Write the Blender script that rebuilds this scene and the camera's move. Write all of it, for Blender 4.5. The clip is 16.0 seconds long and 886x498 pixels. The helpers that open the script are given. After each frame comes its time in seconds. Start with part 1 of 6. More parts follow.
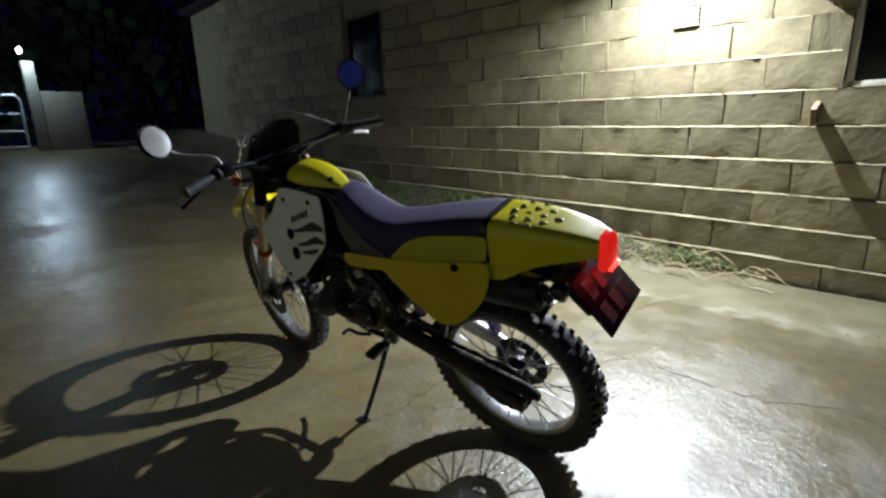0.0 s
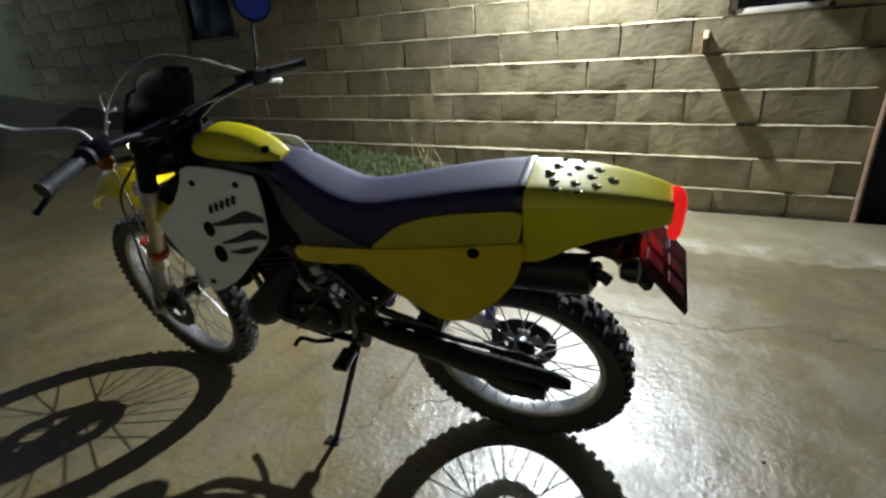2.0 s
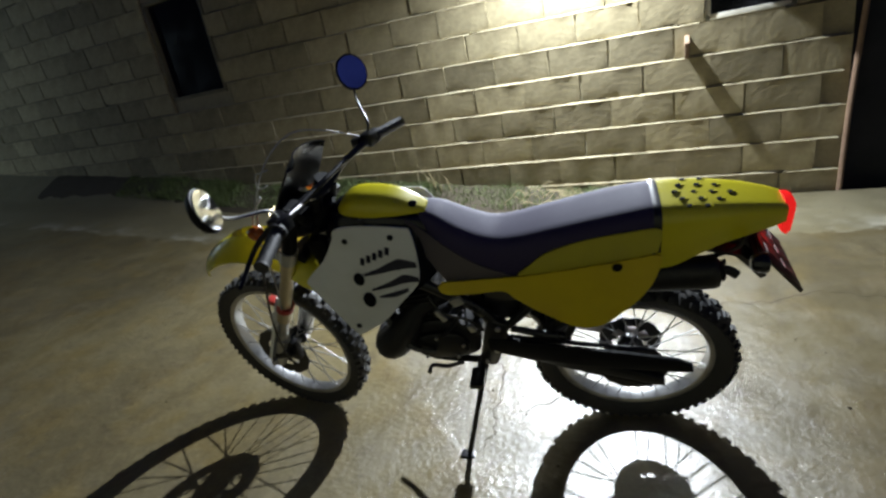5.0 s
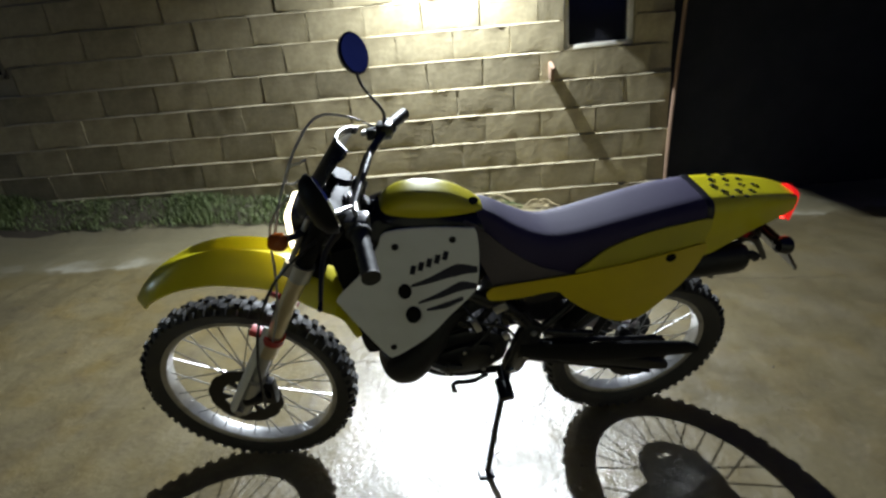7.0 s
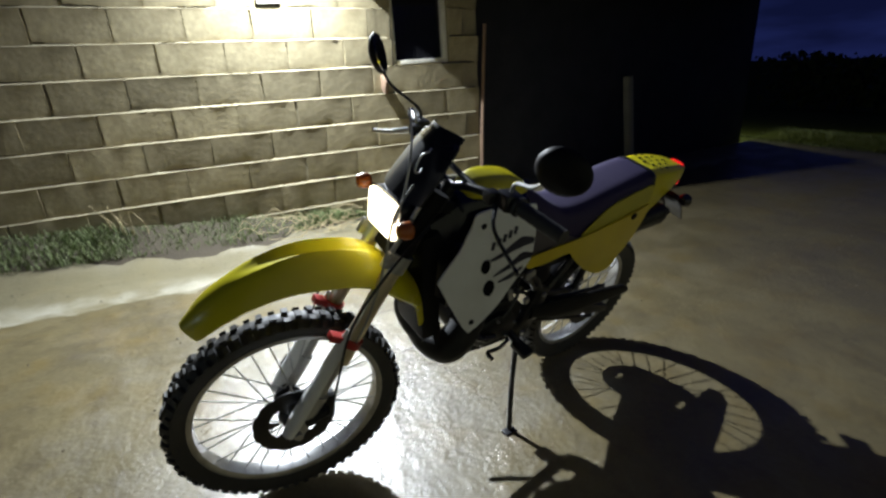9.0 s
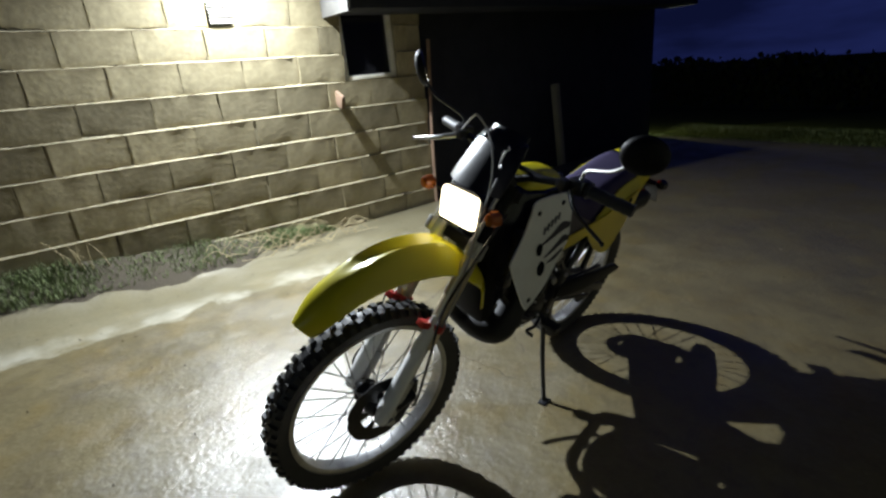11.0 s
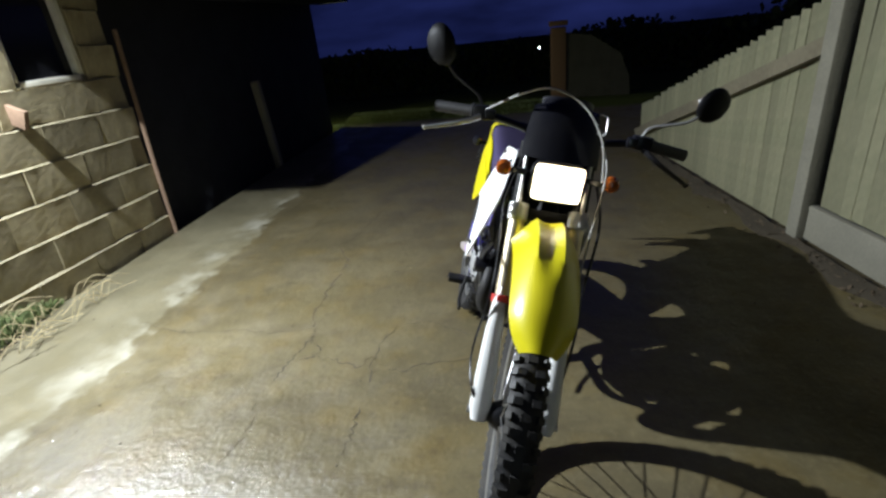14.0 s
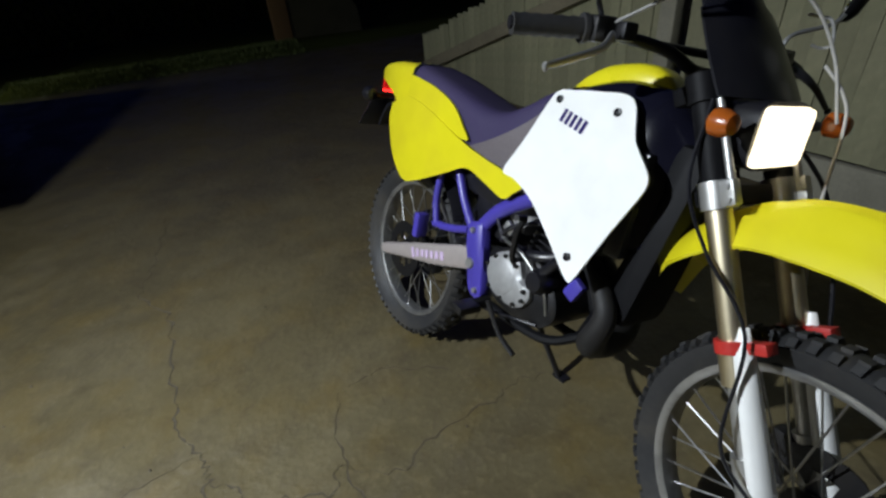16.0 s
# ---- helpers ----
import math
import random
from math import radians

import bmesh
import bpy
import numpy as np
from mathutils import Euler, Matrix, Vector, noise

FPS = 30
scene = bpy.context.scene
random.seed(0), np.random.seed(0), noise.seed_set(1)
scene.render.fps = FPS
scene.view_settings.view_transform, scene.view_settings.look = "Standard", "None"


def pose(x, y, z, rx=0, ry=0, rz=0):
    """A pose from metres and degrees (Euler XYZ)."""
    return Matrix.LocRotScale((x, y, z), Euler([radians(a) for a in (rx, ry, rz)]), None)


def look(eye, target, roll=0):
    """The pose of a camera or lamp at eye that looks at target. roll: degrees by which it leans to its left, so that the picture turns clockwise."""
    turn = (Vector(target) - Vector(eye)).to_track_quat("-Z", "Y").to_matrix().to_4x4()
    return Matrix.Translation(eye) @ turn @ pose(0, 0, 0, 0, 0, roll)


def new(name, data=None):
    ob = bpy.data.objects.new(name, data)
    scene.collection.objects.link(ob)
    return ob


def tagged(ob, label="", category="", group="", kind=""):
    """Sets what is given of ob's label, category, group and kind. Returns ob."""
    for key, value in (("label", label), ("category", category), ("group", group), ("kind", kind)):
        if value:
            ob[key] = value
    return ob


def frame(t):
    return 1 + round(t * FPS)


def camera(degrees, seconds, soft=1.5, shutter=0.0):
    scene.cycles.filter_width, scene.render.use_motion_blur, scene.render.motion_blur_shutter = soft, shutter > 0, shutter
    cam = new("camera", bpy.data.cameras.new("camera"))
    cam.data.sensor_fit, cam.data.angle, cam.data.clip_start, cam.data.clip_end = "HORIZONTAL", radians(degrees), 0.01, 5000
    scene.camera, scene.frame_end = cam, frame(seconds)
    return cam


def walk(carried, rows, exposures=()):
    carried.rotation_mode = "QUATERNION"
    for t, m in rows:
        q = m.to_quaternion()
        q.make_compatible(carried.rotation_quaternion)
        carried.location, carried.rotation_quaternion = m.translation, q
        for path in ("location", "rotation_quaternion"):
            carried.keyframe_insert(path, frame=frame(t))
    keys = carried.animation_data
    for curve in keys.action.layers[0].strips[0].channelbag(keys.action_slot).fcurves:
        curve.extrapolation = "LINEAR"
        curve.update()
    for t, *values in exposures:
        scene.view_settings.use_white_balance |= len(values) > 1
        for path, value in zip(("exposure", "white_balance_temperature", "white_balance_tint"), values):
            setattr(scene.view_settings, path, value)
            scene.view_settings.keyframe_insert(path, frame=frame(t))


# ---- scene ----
cam = camera(83.2, 16.0, 2.6)
PATH = [
    (0, (1.507, -0.957, 1.107), (0.1, 0.382, 0.631), -1.7),
    (0.5, (1.238, -0.902, 1.078), (-0.005, 0.58, 0.563), -0.4),
    (1, (1.08, -0.891, 1.074), (0.105, 0.764, 0.517), 0.3),
    (1.5, (1.034, -0.879, 1.081), (0.105, 0.78, 0.463), -1.3),
    (2, (1.015, -0.914, 1.116), (0.064, 0.7, 0.415), -4.1),
    (2.5, (0.924, -1.096, 1.206), (0.083, 0.565, 0.474), -5.9),
    (3, (0.877, -1.159, 1.236), (0.026, 0.502, 0.517), -8.3),
    (3.5, (0.836, -1.19, 1.247), (-0.065, 0.455, 0.553), -8.8),
    (4, (0.816, -1.213, 1.257), (-0.12, 0.425, 0.595), -9.6),
    (6.5, (0.222, -1.271, 1.283), (-0.111, 0.572, 0.581), -9.2),
    (7, (0.01, -1.267, 1.275), (-0.076, 0.605, 0.574), -5.9),
    (7.5, (-0.175, -1.223, 1.284), (-0.032, 0.622, 0.526), -4.6),
    (8, (-0.447, -1.261, 1.295), (0.02, 0.543, 0.569), -3.3),
    (8.5, (-0.613, -1.257, 1.284), (0.038, 0.488, 0.555), -2.1),
    (9, (-0.824, -1.223, 1.297), (0.017, 0.445, 0.583), -3.7),
    (11.5, (-1.362, -1.062, 1.332), (-0.138, 0.362, 0.643), -4.9),
    (12, (-1.513, -0.911, 1.342), (-0.138, 0.357, 0.633), -4.2),
    (12.5, (-1.726, -0.725, 1.352), (-0.201, 0.34, 0.617), -4.8),
    (13, (-1.741, -0.46, 1.366), (-0.117, 0.397, 0.574), -6.8),
    (13.5, (-1.785, -0.234, 1.369), (-0.047, 0.378, 0.591), -5.5),
    (14, (-1.76, 0.018, 1.379), (0.031, 0.353, 0.553), -6.2),
    (14.5, (-1.576, 0.208, 1.371), (0.204, 0.358, 0.471), -8.0),
    (15, (-1.39, 0.467, 1.348), (0.347, 0.3, 0.372), -4.7),
    (15.5, (-1.208, 0.643, 1.324), (0.488, 0.261, 0.335), -6.3),
    (16, (-0.891, 0.764, 1.284), (0.653, 0.115, 0.19), -5.2),
]
walk(cam, [(t, look(eye, target, roll)) for t, eye, target, roll in PATH],
     [(0, 0.14), (4, 0.42), (8, 0.38), (9.5, 0.25), (11.5, 0.0), (12.5, -0.16), (13.5, -0.08), (14, 0.05), (14.5, -0.06), (15, -0.1), (15.5, -0.45), (16, -1.02)])


# ---------------------------------------------------------------- light
world = bpy.data.worlds.new("night_sky")
scene.world = world
world.use_nodes = True
wn, wl = world.node_tree.nodes, world.node_tree.links
bg = wn["Background"]
coord = wn.new("ShaderNodeTexCoord")
sep = wn.new("ShaderNodeSeparateXYZ")
wl.new(coord.outputs["Generated"], sep.inputs[0])
cloud = wn.new("ShaderNodeTexNoise")
cloud.inputs["Scale"].default_value = 3.0
cloud.inputs["Detail"].default_value = 5.0
stretch = wn.new("ShaderNodeMapping")
stretch.inputs["Scale"].default_value = (1, 1, 4)
wl.new(coord.outputs["Generated"], stretch.inputs[0])
wl.new(stretch.outputs[0], cloud.inputs["Vector"])
ramp = wn.new("ShaderNodeValToRGB")
ramp.color_ramp.elements[0].position, ramp.color_ramp.elements[0].color = 0.38, (0.004, 0.006, 0.03, 1)
ramp.color_ramp.elements[1].position, ramp.color_ramp.elements[1].color = 0.72, (0.016, 0.024, 0.12, 1)
wl.new(cloud.outputs["Fac"], ramp.inputs[0])
# the last light stays over the end of the drive
glow = wn.new("ShaderNodeMapRange")
glow.inputs["From Min"].default_value, glow.inputs["From Max"].default_value = -0.5, 0.4
glow.inputs["To Min"].default_value, glow.inputs["To Max"].default_value = 0.15, 1.0
wl.new(sep.outputs["X"], glow.inputs["Value"])
dusk = wn.new("ShaderNodeVectorMath")
dusk.operation = "SCALE"
wl.new(ramp.outputs[0], dusk.inputs[0])
wl.new(glow.outputs[0], dusk.inputs["Scale"])
wl.new(dusk.outputs[0], bg.inputs["Color"])
bg.inputs["Strength"].default_value = 0.8

LAMP = Vector((0.05, 2.70, 2.42))
flood = bpy.data.lights.new("floodlight_beam", "AREA")
flood.energy, flood.color = 214, (0.91, 1.0, 1.09)
flood.shape, flood.size, flood.size_y = "RECTANGLE", 0.05, 0.035
flood.spread = radians(157)
new("floodlight_beam", flood).matrix_world = look(LAMP, LAMP + Vector((-0.05, -0.5, -0.86)))


# ---------------------------------------------------------------- materials
def nodes_of(name):
    m = bpy.data.materials.new(name)
    m.use_nodes = True
    return m, m.node_tree.nodes, m.node_tree.links, m.node_tree.nodes["Principled BSDF"]


def simple(name, colour, rough=0.5, metal=0.0, grain=40.0, vary=0.25, bump=0.1, dirt=None, dirt_scale=4.0, dirt_amount=0.35, coat=0.0, random_piece=0.0, gloss=0.5):
    """A surface with fine grain, larger patches of dirt and a little relief, in object space."""
    m, n, l, b = nodes_of(name)
    tc = n.new("ShaderNodeTexCoord")
    fine = n.new("ShaderNodeTexNoise")
    fine.inputs["Scale"].default_value, fine.inputs["Detail"].default_value = grain, 6
    big = n.new("ShaderNodeTexNoise")
    big.inputs["Scale"].default_value, big.inputs["Detail"].default_value = dirt_scale, 5
    l.new(tc.outputs["Object"], fine.inputs["Vector"])
    l.new(tc.outputs["Object"], big.inputs["Vector"])
    base = n.new("ShaderNodeMix")
    base.data_type = "RGBA"
    base.inputs["A"].default_value = (*[c * (1 - vary) for c in colour], 1)
    base.inputs["B"].default_value = (*[min(1, c * (1 + vary)) for c in colour], 1)
    l.new(fine.outputs["Fac"], base.inputs["Factor"])
    top = n.new("ShaderNodeMix")
    top.data_type = "RGBA"
    shade = n.new("ShaderNodeMapRange")
    shade.inputs["From Min"].default_value, shade.inputs["From Max"].default_value = 0.45, 0.75
    shade.inputs["To Max"].default_value = dirt_amount
    l.new(big.outputs["Fac"], shade.inputs["Value"])
    l.new(shade.outputs[0], top.inputs["Factor"])
    l.new(base.outputs["Result"], top.inputs["A"])
    top.inputs["B"].default_value = (*(dirt or [c * 0.4 for c in colour]), 1)
    out = top.outputs["Result"]
    if random_piece:
        info = n.new("ShaderNodeObjectInfo")
        hsv = n.new("ShaderNodeHueSaturation")
        span = n.new("ShaderNodeMapRange")
        span.inputs["To Min"].default_value, span.inputs["To Max"].default_value = 1 - random_piece, 1 + random_piece
        l.new(info.outputs["Random"], span.inputs["Value"])
        l.new(span.outputs[0], hsv.inputs["Value"])
        l.new(out, hsv.inputs["Color"])
        out = hsv.outputs["Color"]
    l.new(out, b.inputs["Base Color"])
    rr = n.new("ShaderNodeMapRange")
    rr.inputs["To Min"].default_value, rr.inputs["To Max"].default_value = max(0.02, rough - 0.12), min(1, rough + 0.12)
    l.new(big.outputs["Fac"], rr.inputs["Value"])
    l.new(rr.outputs[0], b.inputs["Roughness"])
    b.inputs["Metallic"].default_value = metal
    b.inputs["Coat Weight"].default_value = coat
    b.inputs["Specular IOR Level"].default_value = gloss
    if bump:
        bp = n.new("ShaderNodeBump")
        bp.inputs["Strength"].default_value, bp.inputs["Distance"].default_value = bump, 0.004
        l.new(fine.outputs["Fac"], bp.inputs["Height"])
        l.new(bp.outputs[0], b.inputs["Normal"])
    return m


def glowing(name, colour, strength, base=(0.8, 0.8, 0.8)):
    m, n, l, b = nodes_of(name)
    b.inputs["Base Color"].default_value = (*base, 1)
    b.inputs["Roughness"].default_value = 0.15
    b.inputs["Emission Color"].default_value = (*colour, 1)
    b.inputs["Emission Strength"].default_value = strength
    return m


def wet_concrete():
    """Trowelled concrete slab, stained brown, damp with a patchy film of water, hairline cracks."""
    m, n, l, b = nodes_of("wet_concrete")
    tc = n.new("ShaderNodeTexCoord")

    def tex(kind, scale, detail=6.0, rough=0.55):
        t = n.new(kind)
        t.inputs["Scale"].default_value = scale
        if "Detail" in t.inputs:
            t.inputs["Detail"].default_value = detail
            t.inputs["Roughness"].default_value = rough
        l.new(tc.outputs["Object"], t.inputs["Vector"])
        return t

    def rng(src, a, c, lo, hi):
        r = n.new("ShaderNodeMapRange")
        r.inputs["From Min"].default_value, r.inputs["From Max"].default_value = a, c
        r.inputs["To Min"].default_value, r.inputs["To Max"].default_value = lo, hi
        l.new(src, r.inputs["Value"])
        return r.outputs[0]

    def mix(fac, a, c):
        x = n.new("ShaderNodeMix")
        x.data_type = "RGBA"
        l.new(fac, x.inputs["Factor"])
        for key, v in (("A", a), ("B", c)):
            if isinstance(v, tuple):
                x.inputs[key].default_value = (*v, 1)
            else:
                l.new(v, x.inputs[key])
        return x.outputs["Result"]

    def streaks(scale, turn):
        mp = n.new("ShaderNodeMapping")
        mp.inputs["Rotation"].default_value = (0, 0, radians(turn))
        mp.inputs["Scale"].default_value = scale
        l.new(tc.outputs["Object"], mp.inputs[0])
        t = n.new("ShaderNodeTexNoise")
        t.inputs["Scale"].default_value, t.inputs["Detail"].default_value = 1.0, 6
        l.new(mp.outputs[0], t.inputs["Vector"])
        return t

    def garage_dim():
        """Along the drive, with an uneven edge, for the dimming painted towards the garage."""
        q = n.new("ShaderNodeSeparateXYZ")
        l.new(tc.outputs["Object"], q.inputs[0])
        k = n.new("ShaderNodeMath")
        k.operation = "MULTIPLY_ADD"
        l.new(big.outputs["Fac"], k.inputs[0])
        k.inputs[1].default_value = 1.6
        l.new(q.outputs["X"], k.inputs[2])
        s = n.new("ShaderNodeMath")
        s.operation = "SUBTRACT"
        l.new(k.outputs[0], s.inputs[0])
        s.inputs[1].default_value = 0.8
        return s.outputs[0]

    big, mid, fine, grit = tex("ShaderNodeTexNoise", 0.9), tex("ShaderNodeTexNoise", 4.5), tex("ShaderNodeTexNoise", 45), tex("ShaderNodeTexNoise", 260)
    drag = streaks((7, 2.2, 1), 12)
    col = mix(rng(big.outputs["Fac"], 0.38, 0.62, 0, 1), (0.089, 0.072, 0.037), (0.142, 0.115, 0.056))
    col = mix(rng(mid.outputs["Fac"], 0.48, 0.68, 0, 0.75), col, (0.127, 0.09, 0.029))
    col = mix(rng(drag.outputs["Fac"], 0.5, 0.68, 0, 0.45), col, (0.075, 0.058, 0.03))
    col = mix(rng(fine.outputs["Fac"], 0.52, 0.75, 0, 0.35), col, (0.21, 0.175, 0.095))
    col = mix(rng(grit.outputs["Fac"], 0.62, 0.75, 0, 0.4), col, (0.055, 0.042, 0.026))
    blotch = tex("ShaderNodeTexNoise", 13, 8, 0.7)
    col = mix(rng(blotch.outputs["Fac"], 0.52, 0.70, 0, 0.5), col, (0.056, 0.040, 0.024))
    col = mix(rng(blotch.outputs["Fac"], 0.46, 0.34, 0, 0.4), col, (0.165, 0.128, 0.064))
    # Floodlight falloff towards the garage, painted as a darker slab colour.
    col = mix(rng(garage_dim(), 0.0, 2.0, 0, 0.55), col, (0.058, 0.047, 0.026))
    # greyer, older strip of concrete along the house, with a wavy lip of pale patches
    sx = n.new("ShaderNodeSeparateXYZ")
    l.new(tc.outputs["Object"], sx.inputs[0])
    wav = n.new("ShaderNodeMath")
    wav.operation = "MULTIPLY_ADD"
    l.new(mid.outputs["Fac"], wav.inputs[0])
    wav.inputs[1].default_value = 0.5
    skew = n.new("ShaderNodeMath")
    skew.operation = "MULTIPLY_ADD"
    l.new(sx.outputs["X"], skew.inputs[0])
    skew.inputs[1].default_value = -0.06
    l.new(sx.outputs["Y"], skew.inputs[2])
    l.new(skew.outputs[0], wav.inputs[2])
    strip = rng(wav.outputs[0], 2.28, 2.33, 0, 1)
    edge = rng(wav.outputs[0], 2.33, 2.56, 1, 0)
    col = mix(rng(strip, 0, 1, 0, 0.6), col, (0.17, 0.152, 0.096))
    both = n.new("ShaderNodeMath")
    both.operation = "MULTIPLY"
    l.new(strip, both.inputs[0])
    l.new(edge, both.inputs[1])
    lime = tex("ShaderNodeTexNoise", 3.1, 4)
    patch = n.new("ShaderNodeMath")
    patch.operation = "MULTIPLY"
    l.new(both.outputs[0], patch.inputs[0])
    l.new(rng(lime.outputs["Fac"], 0.47, 0.60, 0, 1), patch.inputs[1])
    col = mix(rng(patch.outputs[0], 0, 1, 0, 0.5), col, (0.42, 0.40, 0.33))
    # rough grass takes over past the end of the drive
    turf = rng(sx.outputs["X"], 6.0, 6.15, 0, 1)
    col = mix(turf, col, (0.06, 0.07, 0.02))
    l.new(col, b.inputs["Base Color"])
    film = tex("ShaderNodeTexNoise", 2.6, 7, 0.65)
    wet = rng(film.outputs["Fac"], 0.40, 0.56, 0.2, 1.0)
    ro = n.new("ShaderNodeMapRange")
    ro.inputs["To Min"].default_value, ro.inputs["To Max"].default_value = 0.50, 0.30
    l.new(wet, ro.inputs["Value"])
    add = n.new("ShaderNodeMath")
    add.operation = "MULTIPLY_ADD"
    l.new(grit.outputs["Fac"], add.inputs[0])
    add.inputs[1].default_value = 0.10
    l.new(ro.outputs[0], add.inputs[2])
    l.new(add.outputs[0], b.inputs["Roughness"])
    b.inputs["Specular IOR Level"].default_value = 1.0
    # gloss cut ahead of the bike, which removes the yard lamp's reflection there
    band_from = rng(sx.outputs["X"], -3.4, -3.0, 0.0, 1.0)
    damp = rng(sx.outputs["X"], -1.5, -0.9, 0.0, 1.0)
    gone = n.new("ShaderNodeMath")
    gone.operation = "SUBTRACT"
    l.new(band_from, gone.inputs[0])
    l.new(damp, gone.inputs[1])
    # Gloss falls off past the bike, so the far slab mirrors less sky.
    far_gloss = rng(sx.outputs["X"], 2.3, 3.4, 0.64, 0.2)
    # gloss cut along the fence, which keeps reflections out of the bike's shadow
    fence_gloss = n.new("ShaderNodeMath")
    fence_gloss.operation = "MULTIPLY"
    l.new(far_gloss, fence_gloss.inputs[0])
    l.new(rng(sx.outputs["Y"], -1.0, -0.45, 0.15, 1.0), fence_gloss.inputs[1])
    far_gloss = fence_gloss.outputs[0]
    turfless = n.new("ShaderNodeMath")
    turfless.operation = "MULTIPLY"
    l.new(far_gloss, turfless.inputs[0])
    l.new(rng(turf, 0, 1, 1.0, 0.0), turfless.inputs[1])
    turfless = turfless.outputs[0]
    left = n.new("ShaderNodeMath")
    left.operation = "MULTIPLY"
    l.new(rng(gone.outputs[0], 0, 1, 1.0, 0.12), left.inputs[0])
    l.new(turfless, left.inputs[1])
    l.new(turfless, b.inputs["Specular IOR Level"])
    left = left.outputs[0]
    coat = n.new("ShaderNodeMath")
    coat.operation = "MULTIPLY"
    l.new(wet, coat.inputs[0])
    l.new(left, coat.inputs[1])
    l.new(coat.outputs[0], b.inputs["Coat Weight"])
    b.inputs["Coat Roughness"].default_value = 0.1
    b.inputs["Coat IOR"].default_value = 1.45
    h = n.new("ShaderNodeMath")
    h.operation = "MULTIPLY_ADD"
    l.new(fine.outputs["Fac"], h.inputs[0])
    h.inputs[1].default_value = 0.24
    l.new(mid.outputs["Fac"], h.inputs[2])
    h3 = n.new("ShaderNodeMath")
    h3.operation = "MULTIPLY_ADD"
    l.new(drag.outputs["Fac"], h3.inputs[0])
    h3.inputs[1].default_value = 0.35
    l.new(h.outputs[0], h3.inputs[2])
    h2 = n.new("ShaderNodeMath")
    h2.operation = "MULTIPLY_ADD"
    l.new(grit.outputs["Fac"], h2.inputs[0])
    h2.inputs[1].default_value = 0.07
    l.new(h3.outputs[0], h2.inputs[2])
    bp = n.new("ShaderNodeBump")
    bp.inputs["Strength"].default_value, bp.inputs["Distance"].default_value = 0.5, 0.018
    l.new(h2.outputs[0], bp.inputs["Height"])
    l.new(bp.outputs[0], b.inputs["Normal"])
    # the water film follows the trowel marks, softened
    ripple = n.new("ShaderNodeBump")
    ripple.inputs["Strength"].default_value, ripple.inputs["Distance"].default_value = 0.85, 0.02
    l.new(h2.outputs[0], ripple.inputs["Height"])
    l.new(ripple.outputs[0], b.inputs["Coat Normal"])
    return m


